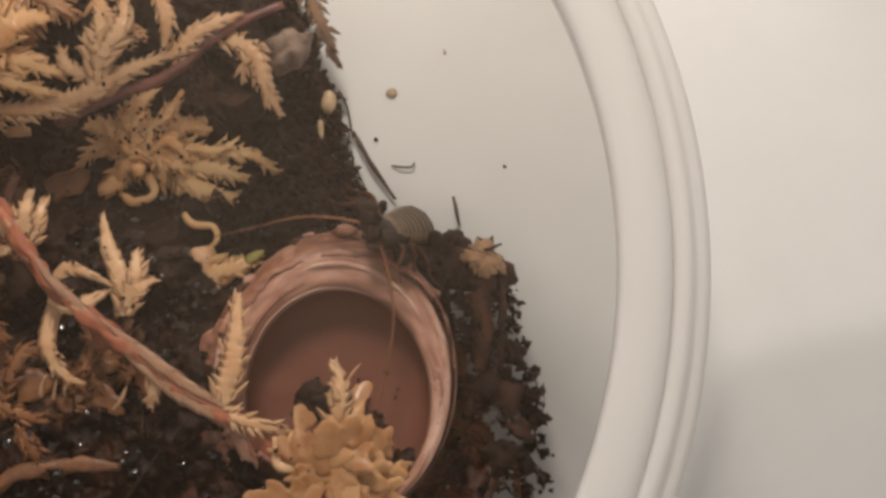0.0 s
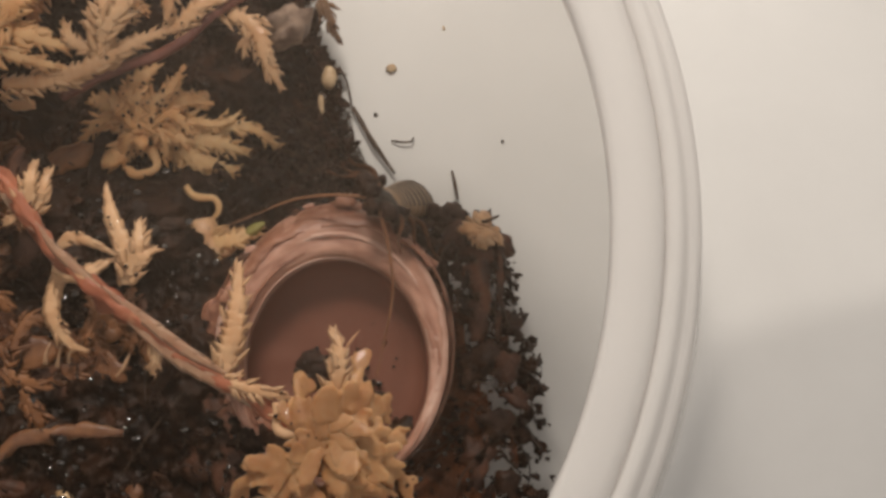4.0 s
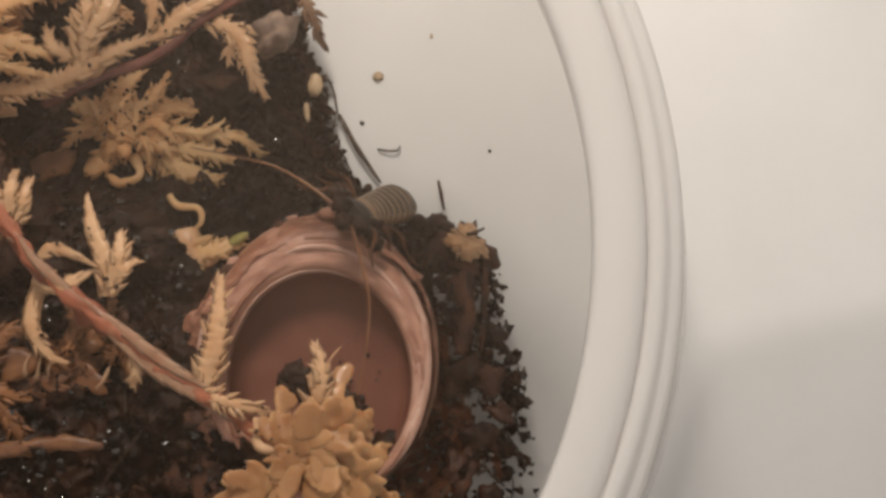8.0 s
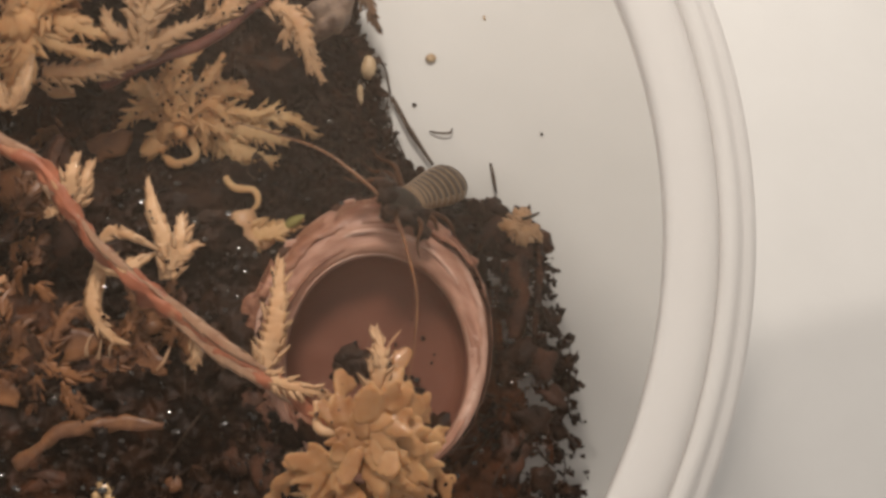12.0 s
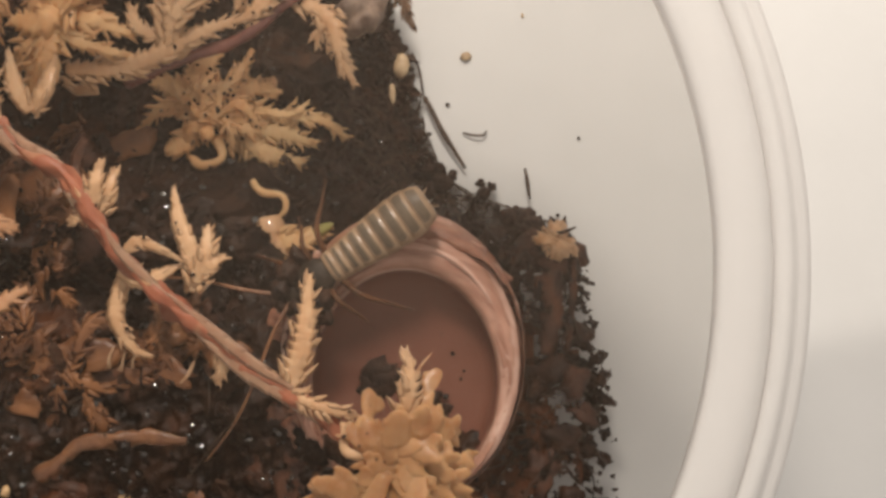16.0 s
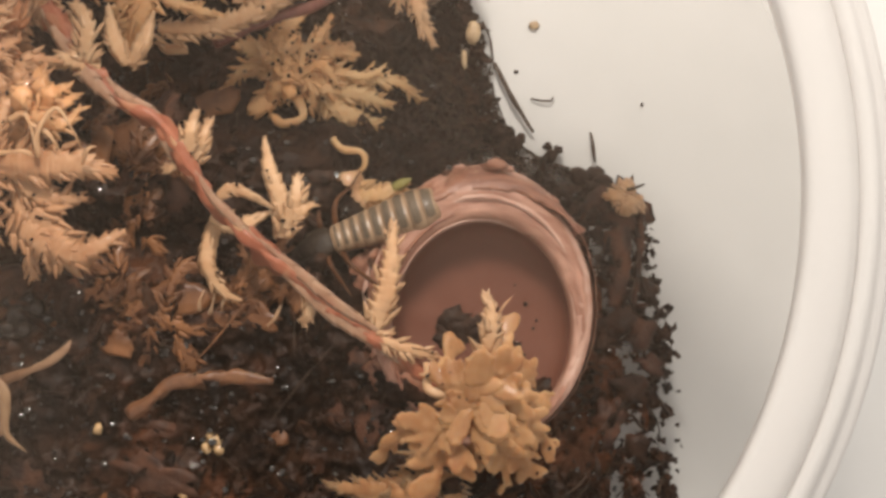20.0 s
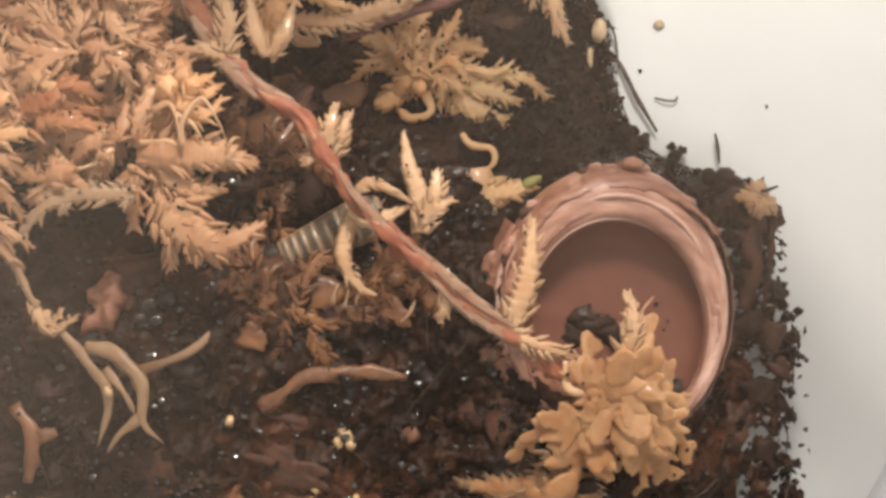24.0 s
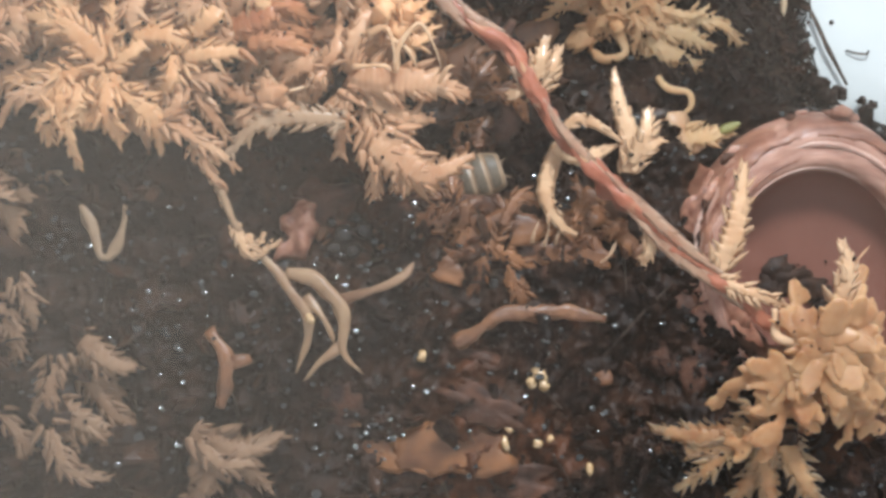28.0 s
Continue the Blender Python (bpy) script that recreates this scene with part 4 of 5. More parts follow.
head("tan moss head beside the dark red stem", [[(-6.8, 7.6), (-6.9, 8.6), (-7.5, 9.6)], [(-6.7, 7.7), (-6.2, 8.7), (-5.5, 9.5)], [(-6.9, 8.0), (-7.7, 8.4), (-8.4, 9.3)], [(-6.7, 8.2), (-6.6, 9.4), (-6.9, 10.6)], [(-6.6, 8.6), (-5.8, 9.8), (-5.9, 11.2)]],
     4.9, PALE, 0.35, 71, half=0.5, size=0.9, spread=26, split=True)
for k, (c, n, l, zz) in enumerate([((-9.0, 11.6), 8, 2.6, 4.6), ((-12.6, 10.4), 8, 2.6, 5.4), ((-14.8, 7.4), 7, 2.4, 6.6), ((-7.2, 12.2), 7, 2.4, 4.2)]):
    head("pale tan moss head with broad pointed leaves", star(c, n, l, 74 + k, loose=0.4), zz, STARLIKE if k % 2 else MOSS, 0.4, 74 + k, half=0.5, size=0.9, spread=30)

# the thick bed of moss
head("orange-tan moss hand with jagged lobes in the moss bed", [[(-14.3, 1.4), (-13.5, -0.4), (-13.0, -2.1)], [(-14.9, 1.3), (-12.8, 1.3), (-10.9, 1.2)], [(-13.6, -0.2), (-12.1, -1.2), (-10.6, -0.8)], [(-14.4, 0.7), (-14.1, -1.0), (-13.8, -2.5)], [(-13.9, -0.7), (-12.7, -1.8), (-11.8, -2.0)], [(-14.6, 1.2), (-13.1, 0.5), (-12.0, 0.3)], [(-14.9, 1.0), (-15.0, -0.2), (-15.0, -1.2)]],
     8.4, MOSS, 0.25, 90, half=0.62, size=0.95, spread=32, split=True, step=0.3)
head("tan moss branches curling upward in the moss bed", [[(-15.0, 1.6), (-14.2, 2.6), (-13.2, 3.5)], [(-14.9, 1.8), (-14.6, 3.0), (-13.8, 4.4)], [(-16.0, 1.5), (-15.5, 2.3), (-15.4, 3.6)], [(-15.8, 1.8), (-16.9, 1.8), (-17.6, 1.0)], [(-15.8, 1.6), (-16.5, 1.5), (-17.3, 0.7)], [(-15.6, 1.5), (-15.8, 1.1), (-15.9, 0.5)], [(-16.4, 3.8), (-15.9, 4.4), (-14.8, 5.3)], [(-15.6, 4.2), (-15.4, 5.5), (-16.0, 6.3)]],
     8.8, MOSS, 0.35, 91, half=0.34, size=0.7, spread=16, split=True, dense=0.7)
head("orange moss leaves curling in the heart of the moss bed", [[(-18.9, 2.7), (-17.6, 3.1), (-16.3, 2.7)], [(-18.2, 2.2), (-17.1, 2.6), (-16.0, 2.2)], [(-18.0, 3.4), (-17.0, 3.5), (-16.2, 3.2)], [(-17.2, 3.8), (-17.6, 3.0), (-18.4, 2.2)]], 8.9, ORANGE, 0.5, 92, half=0.5, size=0.9, spread=14, dense=0.8, core=1.3, lift=5)
head("tan moss head with spreading pointed branches", [[(-17.2, 4.7), (-18.4, 3.9), (-19.0, 2.8)], [(-17.0, 4.6), (-18.4, 5.0), (-19.8, 5.5)], [(-17.3, 4.8), (-16.5, 5.5), (-15.1, 6.3)], [(-17.2, 4.9), (-16.9, 5.7), (-17.6, 6.7)], [(-17.6, 4.9), (-18.5, 5.6), (-19.8, 6.0)], [(-17.4, 5.0), (-18.2, 6.0), (-18.6, 7.0)]],
     9.0, MOSS, 0.4, 93, half=0.4, size=0.85, spread=24, split=True)
head("pale tan moss head in the moss bed", [[(-22.0, 2.2), (-20.8, 2.0), (-19.8, 1.4)], [(-24.0, 2.0), (-24.8, 3.4), (-25.0, 4.6)], [(-22.2, 0.4), (-21.2, -0.6), (-20.9, -1.6)], [(-24.2, 0.6), (-24.8, -0.6), (-24.6, -1.6)], [(-22.9, 1.3), (-24.2, 2.5), (-25.9, 2.7)], [(-22.9, 1.1), (-24.9, 0.9), (-26.4, 0.6)], [(-22.8, 1.1), (-22.0, 2.0), (-21.1, 3.1)], [(-22.9, 0.9), (-23.2, -0.2), (-24.3, -0.8)], [(-22.7, 0.9), (-21.6, 0.3), (-20.4, 0.0)], [(-22.7, 0.6), (-22.6, -0.5), (-22.2, -1.3)], [(-23.2, 1.5), (-23.0, 2.7), (-23.4, 3.8)], [(-23.6, 0.9), (-24.5, 0.3), (-25.2, -0.6)]],
     9.0, STARLIKE, 0.35, 94, half=0.42, size=0.85, spread=28, split=True)
head("tan moss branches hanging over the dark hollow", [[(-20.9, -0.6), (-20.3, 0.3), (-21.2, 1.4)], [(-20.6, -0.6), (-19.3, -1.6), (-18.2, -1.9)], [(-20.6, 0.2), (-19.8, -0.7), (-19.0, -2.1), (-18.7, -2.6)], [(-20.0, 0.8), (-19.4, 0.2), (-18.8, -0.9)], [(-20.2, 1.2), (-19.6, 1.7), (-19.0, 2.6)], [(-20.0, 1.0), (-19.2, 0.9), (-18.6, 0.5)]],
     8.9, MOSS, 0.3, 95, half=0.36, size=0.75, spread=24, split=True)
head("tan moss branches with long smooth leaves", [[(-18.8, 2.2), (-20.0, 2.8), (-22.1, 2.7)], [(-19.2, 4.0), (-19.6, 5.2), (-19.8, 6.3)], [(-24.4, 0.3), (-25.5, -0.2), (-26.4, -1.0)], [(-25.8, 1.6), (-26.4, 2.4), (-26.7, 3.2)], [(-20.3, 3.4), (-21.4, 3.8), (-22.6, 4.6)], [(-20.8, 4.4), (-21.0, 5.6), (-21.8, 6.6)]],
     9.1, MOSS, 0.35, 96, half=0.4, size=0.85, spread=22)
sprig("translucent pale moss branch over the dark hollow", [(-15.0, 0.0), (-16.6, -0.1), (-17.8, -0.5), (-18.6, -1.5)], 9.0, GLASSY, half=0.36, size=0.7, seed=97, spread=30)
BED = [((-16.8, 2.3), 2.4), ((-20.4, 3.3), 2.8), ((-21.8, 0.9), 2.2), ((-16.4, 5.6), 2.6), ((-14.6, 3.6), 2.0), ((-19.3, 6.5), 2.8), ((-22.8, 5.6), 2.8), ((-24.6, 3.4), 2.6), ((-25.6, 1.4), 2.2), ((-26.8, 4.4), 2.6), ((-17.4, 8.6), 2.6), ((-22.0, 8.4), 2.6)]
for k, (c, l) in enumerate(BED):
    head("orange-brown moss head deep in the moss bed", star(c, 9, l, 110 + k, 17 * k, loose=0.3), 7.9, ORANGE if k % 2 else MOSS, 0.3, 110 + k, half=0.4, size=0.8, spread=28, dense=0.7)
for k, (c, l) in enumerate([((-18.6, 4.0), 2.0), ((-21.4, 4.6), 2.4), ((-24.0, 4.6), 2.2), ((-20.6, 2.2), 1.8), ((-15.6, 4.8), 1.8), ((-18.0, 0.4), 1.4), ((-23.8, -0.2), 1.7), ((-16.2, 6.6), 2.2), ((-25.8, 2.8), 1.8), ((-13.6, 3.4), 1.3)]):
    head("tan moss tuft with narrow ragged branches in the moss bed", star(c, 8, l, 310 + k, 29 * k, loose=0.35), 8.7, MOSS if k % 3 else STARLIKE, 0.4, 310 + k, half=0.38, size=0.75, spread=34, dense=0.6, step=0.35)
for k, (pts, zz, r) in enumerate([([(-13.3, 1.6), (-13.25, 2.4), (-12.65, 3.2), (-12.1, 2.5), (-11.8, 1.8)], 9.2, 0.1), ([(-14.3, 2.8), (-13.7, 3.0), (-13.4, 2.3), (-13.35, 1.6)], 9.2, 0.11), ([(-14.7, 1.7), (-13.7, 1.75), (-13.4, 1.6)], 9.2, 0.12), ([(-13.9, 3.4), (-13.5, 2.7), (-13.0, 2.4), (-12.6, 1.8)], 9.0, 0.1), ([(-17.6, 1.4), (-16.9, 0.8), (-16.0, 1.1)], 8.8, 0.08), ([(-11.9, 1.4), (-11.6, 1.9), (-11.4, 2.0)], 8.9, 0.08)]):
    sprig("thin pale curled moss strand", pts, zz, PALE, 0.3, "curled strands", bare_stalk=True, r=r, seed=120 + k)

# dull tufts on the dark soil
for k, (label, branches) in enumerate([
        ("dull brown moss tuft on the dark soil", [[(-23.2, -7.9), (-22.2, -8.9), (-21.2, -8.7)], [(-23.6, -8.7), (-22.1, -10.2), (-21.1, -10.8)], [(-23.4, -8.4), (-22.6, -9.6), (-22.4, -10.9)], [(-24.1, -8.8), (-24.2, -10.3), (-23.3, -11.8)]]),
        ("dull brown moss tuft low in the soil", [[(-24.8, -10.3), (-23.4, -11.0), (-22.0, -11.6)], [(-25.9, -10.8), (-24.7, -11.9), (-24.5, -13.4)], [(-24.0, -11.0), (-23.2, -12.2), (-22.0, -12.6)]]),
        ("dull tan moss scrap on the dark soil", [[(-19.3, -10.7), (-17.8, -11.1), (-16.3, -10.6)], [(-19.4, -12.2), (-18.1, -11.9), (-16.7, -12.5)], [(-19.0, -11.0), (-18.2, -11.8), (-17.0, -11.6)], [(-18.4, -11.4), (-18.8, -12.6), (-19.6, -13.2)]]),
        ("small tan moss scrap on the dark soil", [[(-25.5, -6.2), (-24.9, -6.9), (-25.0, -7.8)], [(-26.2, -7.4), (-25.2, -7.3), (-24.4, -8.0)], [(-26.2, -7.0), (-25.6, -7.9), (-25.7, -8.9)]]),
        ("brown moss scrap at the far side of the soil", [[(-26.6, -2.4), (-25.8, -3.2), (-25.1, -4.0)], [(-26.8, -3.2), (-26.2, -4.0), (-26.0, -4.9)], [(-26.4, -2.2), (-25.4, -2.4), (-24.8, -3.0)]])]):
    head(label, branches, 7.7, DULL_MOSS, 0.2, 140 + k, half=0.5, size=0.85, spread=34, split=True, group="dull tufts", step=0.3)

# wet brown moss pressed into the soil
for k, (x, y, n, l) in enumerate([(-9.2, -3.6, 7, 1.8), (-7.2, -3.0, 7, 1.6), (-11.4, -2.7, 6, 1.6), (-10.6, 1.6, 6, 1.8), (-12.3, 2.6, 6, 1.6), (-10.4, 4.6, 5, 1.4), (-11.2, -0.2, 5, 1.4), (-5.9, -2.6, 5, 1.2)]):
    head("wet orange-brown moss flattened on the soil", star((x, y), n, l, 240 + k, 40, loose=0.5), soil_base(x, y) + 0.3, AMBER, 0.05, 240 + k, half=0.24, size=0.55, spread=30, group="flattened moss", step=0.08)
for k, (pts, zz) in enumerate([([(-8.4, -3.5), (-8.35, -3.1), (-8.2, -2.7)], 6.5), ([(-8.0, -3.6), (-7.9, -3.2), (-7.85, -2.8)], 6.5), ([(-7.6, -3.5), (-7.55, -3.2), (-7.4, -2.9)], 6.5), ([(-6.0, -4.0), (-5.7, -3.7), (-5.5, -3.2)], 6.4)]):
    sprig("short pale pointed moss leaf standing on the wet moss", pts, zz, GLASSY, 0.1, "standing moss tips", bare_stalk=True, r=0.09, seed=460 + k)

# the rosette over the shell
head("soft orange-tan moss rosette with rounded leaves over the nut shell", [
    [(1.5, -5.6), (2.0, -4.7), (2.4, -3.9)], [(1.7, -5.8), (2.6, -5.3), (3.2, -5.4)], [(1.9, -6.2), (2.9, -6.1), (3.8, -6.3)], [(1.9, -6.8), (3.2, -7.0), (4.0, -7.9)], [(1.6, -7.2), (2.4, -8.4), (2.4, -9.4)], [(1.2, -6.5), (0.2, -7.4), (-0.3, -8.3)],
    [(0.6, -7.2), (-0.9, -7.7), (-1.8, -8.3)], [(1.2, -6.2), (0.5, -5.5), (0.6, -4.7)], [(0.4, -8.0), (-0.4, -9.1), (-1.5, -9.7)], [(1.6, -6.4), (1.4, -7.6), (1.2, -9.0)], [(1.6, -6.8), (2.6, -7.7), (3.4, -8.8)]],
    7.6, GOLD, 0.3, 5, droop=0.55, half=0.46, size=1.15, spread=50, shapes=ROUNDED, dense=0.3, lift=14, soft=True)
sprig("pale moss tip standing over the hollow shell", [(1.7, -4.9), (1.9, -3.7), (1.7, -2.7)], 8.0, PALE, half=0.36, size=0.75, seed=160, spread=22)
sprig("fine tan moss thread", [(1.9, -3.9), (2.2, -3.3), (2.6, -2.8)], 8.0, MOSS, bare_stalk=True, r=0.06, seed=161)
sprig("pale curled moss leaf", [(-0.3, -5.1), (-0.2, -6.0), (0.5, -6.1), (0.8, -5.5), (0.4, -5.0)], 7.9, PALE, bare_stalk=True, r=0.2, seed=162)
head("tan moss branches reaching out over dark soil", [[(-0.4, -8.6), (-1.5, -9.2), (-3.8, -9.6)], [(-0.6, -8.9), (-1.6, -9.7), (-3.2, -10.2)], [(-0.6, -8.9), (-1.3, -10.6), (-2.9, -11.6)], [(-0.4, -9.0), (-0.2, -10.4), (-1.0, -12.0)], [(0.2, -9.0), (1.4, -10.4), (2.0, -11.8)], [(0.0, -9.2), (0.4, -10.6), (0.6, -12.2)]],
     6.7, GOLD, 0.3, 4, half=0.5, size=0.8, spread=32, split=True)

# the curled shoot with a greenish tip by the shell
curl = tagged(new("moss_sprig"), "pale curled moss shoot with a yellow-green tip", "moss")
curl.matrix_basis = at((-3.05, 1.8, 2.9))
strand("stalk", flat([(-4.1, 2.9), (-3.7, 2.45), (-3.0, 2.35), (-2.85, 1.8), (-3.4, 1.3), (-3.5, 0.9)], 5.0, 0.3), (-3.0, 1.6, 4.6), curl, GREENISH, 0.15, 170)
strand("body", flat([(-3.6, 1.5), (-3.35, 0.7), (-2.8, 0.4), (-2.2, 0.4)], 5.3, 0.2), (-3.0, 1.6, 4.6), curl, PALE, 0.58, 171, "smooth pale cupped leaf", 0.4)
frond("shoot", flat([(-3.3, 0.7), (-2.3, 0.7), (-1.3, 1.15)], 5.4, 0.2), (-3.0, 1.6, 4.6), curl, GREENISH, half=0.46, size=0.75, seed=172, spread=42, split=True)
tipped = material("yellow_green_tip", (0.34, 0.30, 0.07), (0.46, 0.42, 0.14), (0.3, 0.5), 1500, 0.2, 6000, through_light=0.3, coat=0.3)
part("green_tip", mesh_of("green_tip", *petal(0.7, 0.4, 0.1), tipped), curl, "yellow-green leaf tip", at((1.25, -0.65, 0.95)) @ pose(0, 0, 0, 0, 0, 28) @ Matrix.Diagonal((0.8, 0.8, 0.8, 1)))

# the forked sprig on the dark soil
fork = tagged(new("moss_sprig"), "forked thin tan moss strand lying on the dark soil", "moss")
fork.matrix_basis = at((-21.3, 0.7, 8.6))
for k, (pts, r) in enumerate([([(-21.0, 0.4), (-20.2, -0.7), (-19.2, -2.0), (-18.3, -3.7), (-17.6, -4.4)], 0.17), ([(-17.5, -4.5), (-16.5, -5.5), (-15.6, -6.8), (-15.9, -8.5)], 0.2), ([(-16.5, -5.2), (-15.4, -5.4), (-14.5, -6.3), (-14.4, -7.6), (-13.7, -8.3)], 0.27),
                              ([(-14.4, -7.4), (-15.1, -8.0), (-15.6, -8.7)], 0.17), ([(-15.8, -5.9), (-15.1, -6.6), (-14.7, -7.4)], 0.2), ([(-14.6, -5.9), (-13.5, -5.5), (-12.6, -5.0), (-12.3, -4.5)], 0.24)]):
    strand("strand", flat(pts, 8.4, 0.2), (-21.3, 0.7, 8.6), fork, TAN if k < 5 else DULL_MOSS, r, 180 + k, flat_side=0.45)
for k, (pts, half) in enumerate([([(-18.3, -3.8), (-17.7, -4.6), (-16.8, -4.2)], 0.24), ([(-17.9, -4.0), (-17.5, -4.4), (-17.3, -3.9)], 0.2), ([(-19.8, -1.2), (-19.2, -2.0), (-18.8, -3.0)], 0.2)]):
    frond("shoot", flat(pts, 8.5, 0.1), (-21.3, 0.7, 8.6), fork, PALE, half=half, size=0.5, seed=190 + k, spread=24, split=True, dense=0.7)
for k, (label, pts, zz, r, mt) in enumerate([
        ("orange-brown flat root lying on the soil", [(-10.8, -7.2), (-10.0, -6.6), (-9.1, -6.1), (-7.7, -5.8), (-5.7, -5.9)], 6.62, 0.25, ROOT), ("short orange-brown root stub", [(-10.7, -7.4), (-9.8, -7.6), (-8.9, -7.9)], 6.2, 0.26, BARK),
        ("thin pale root bent in a U", [(-23.8, -3.4), (-23.3, -4.3), (-22.9, -5.1), (-22.5, -4.9), (-22.3, -4.0), (-22.3, -3.3)], 7.7, 0.17, PALE_STEM), ("short pale root fibre on soil", [(-25.0, -1.8), (-24.7, -2.3), (-24.3, -2.8)], 7.6, 0.12, PALE_STEM),
        ("tan root standing on the soil", [(-19.1, -7.3), (-18.5, -8.0), (-18.4, -9.1), (-18.5, -9.9)], 7.7, 0.27, ROOT), ("short tan root branch", [(-18.5, -8.3), (-18.0, -8.3), (-17.6, -8.1)], 7.7, 0.22, ROOT),
        ("dark brown twig lying on the tub floor", [(2.0, 6.6), (2.4, 5.8), (2.9, 4.9), (3.6, 3.8)], 0.3, 0.1, FIBRE), ("small dark hooked fibre on the tub floor", [(3.5, 5.2), (3.9, 5.1), (4.3, 5.1), (4.4, 5.3)], 0.1, 0.05, FIBRE),
        ("small dark forked twig on the tub floor", [(5.9, 3.8), (6.0, 3.2), (6.1, 2.6)], 0.4, 0.07, FIBRE), ("thin curved fibre at the soil edge", [(1.5, 8.3), (1.8, 7.6), (2.0, 6.3)], 0.3, 0.05, FIBRE),
        ("long thin dry grass blade", [(-3.5, -4.5), (-4.7, -5.9), (-5.9, -7.5)], 6.6, 0.03, FIBRE), ("red-brown bark strip at the soil edge", [(6.8, 0.2), (6.7, -1.7), (6.5, -3.2)], 3.6, 0.36, BARK),
        ("thin red-brown bark splinter", [(7.6, 0.8), (7.5, -1.1), (7.3, -3.2)], 3.3, 0.14, BARK), ("dark twisted root in the shaded soil", [(-9.6, 4.4), (-9.9, 3.4), (-9.4, 2.6), (-9.0, 1.6)], 5.4, 0.22, BARK)]):
    p = flat(pts, zz, 0.12)
    line = curve_points([Vector(q) - Vector(p[0]) for q in p], 0.2)
    tagged(part("twig" if mt in (FIBRE, BARK) else "root", mesh_of("root", *tube(line, lambda s, r=r: r * (0.35 + 0.65 * math.sin(math.pi * (0.25 + 0.65 * s))), 10, 0.36, 1.4 if r > 0.1 else 0.4, k), mt), None, "", at(p[0])), label, "twig" if mt in (FIBRE, BARK) else "root")


def specks():
    """Tiny soil grains that stick to the moss leaves."""
    rng = random.Random(77)
    pieces = []
    for p in LEAF_SPOTS:
        r = rng.uniform(0.03, 0.1)
        pieces.append(moved(lump(rng.random() * 9, 0.7, 4, 6, 0.5), turn_scale(p, (rng.uniform(-0.4, 0.4), rng.uniform(-0.4, 0.4), rng.uniform(0, 6)), (r, r * 0.8, r * 0.6))))
    tagged(part("soil_specks", mesh_of("soil_specks", *joined(pieces), CRUMB)), "tiny dark soil specks stuck to the moss leaves", "soil", kind="stuff")


specks()

# ---- bark pieces, grains, husks ----
def flake(label, center, rx, ry, thick, turn, seed, material, tilt=(0, 0), name="bark_flake", category="bark", group=""):
    verts, faces, n = [(0, 0, thick * 1.15)], [], 22
    for ring, (f, z) in enumerate(((0.45, thick * 1.1), (0.8, thick), (1.0, thick * 0.55), (0.96, 0.0))):
        for k in range(n):
            a = 2 * math.pi * k / n
            w = 1 + 0.55 * noise.noise(Vector((math.cos(a) * 1.4 + seed, math.sin(a) * 1.4, 0))) + 0.4 * noise.noise(Vector((math.cos(a) * 4, math.sin(a) * 4 + seed, 0)))
            q = Vector((rx * f * w * math.cos(a), ry * f * w * math.sin(a), 0))
            verts.append((q.x, q.y, z + 0.9 * thick * noise.noise(q * 1.7 + Vector((seed, 0, 0)))))
    faces += [(0, 1 + k, 1 + (k + 1) % n) for k in range(n)]
    for ring in range(3):
        for k in range(n):
            a, b = 1 + ring * n + k, 1 + ring * n + (k + 1) % n
            faces.append((a, a + n, b + n, b))
    faces.append(tuple(range(1 + 3 * n, 1 + 4 * n))[::-1])
    return tagged(part(name, mesh_of(name, verts, faces, material), None, "", at(center) @ pose(0, 0, 0, tilt[0], tilt[1], turn)), label, category, group)


for k, (x, y, rx, ry, turn) in enumerate([(-7.8, -2.8, 1.5, 0.8, 10), (-6.2, -2.3, 1.3, 0.7, -20), (-9.6, -3.3, 1.6, 0.8, 15), (-8.6, -3.9, 1.4, 0.6, 5), (-4.7, -3.1, 1.1, 0.6, -30), (-12.2, -3.5, 1.5, 0.8, 20), (-10.9, 2.3, 1.5, 1.0, 40), (-12.6, 1.7, 1.4, 0.8, 80), (-11.4, -4.6, 1.2, 0.5, 0), (-6.6, -3.7, 1.1, 0.5, -10), (-9.0, 4.4, 1.2, 0.6, 30), (-16.2, -2.5, 1.0, 0.6, 10), (-15.6, -3.2, 0.8, 0.5, 60), (-10.4, -10.8, 2.2, 1.0, 5), (-12.9, -10.9, 1.6, 0.8, -10)]):
    flake("amber-brown mat of rotting moss pressed on the soil", (x, y, soil_height(x, y) + 0.05), rx, ry, 0.14, turn, 80 + k * 1.7, AMBER, ((k * 37) % 14 - 7, (k * 53) % 14 - 7), "moss_mat", "moss", "flat moss mats")
for k, (x, y, rx, ry, turn) in enumerate([(-10.5, 0.9, 1.9, 1.0, 160), (-16.6, -3.4, 1.9, 1.6, 20), (-9.2, -4.2, 2.2, 0.9, 10), (-12.4, -11.9, 2.4, 1.2, 10), (-14.6, -9.9, 2.6, 1.3, 170), (-10.6, 3.4, 1.1, 0.6, 60), (-5.2, -2.3, 1.0, 0.6, 120), (-14.2, -4.3, 1.6, 0.7, 150), (-9.6, -9.2, 1.6, 0.6, 160), (-12.0, -2.6, 1.5, 0.8, 30), (-2.6, -6.6, 1.3, 1.8, 30), (-8.9, -11.9, 1.9, 1.0, 0)]):
    flake("wet reddish-brown bark piece sunk in the soil", (x, y, soil_height(x, y) - 0.12), rx, ry, 0.16, turn, k * 2.3, BARK, ((k * 37) % 16 - 8, (k * 53) % 16 - 8), group="sunken bark pieces")
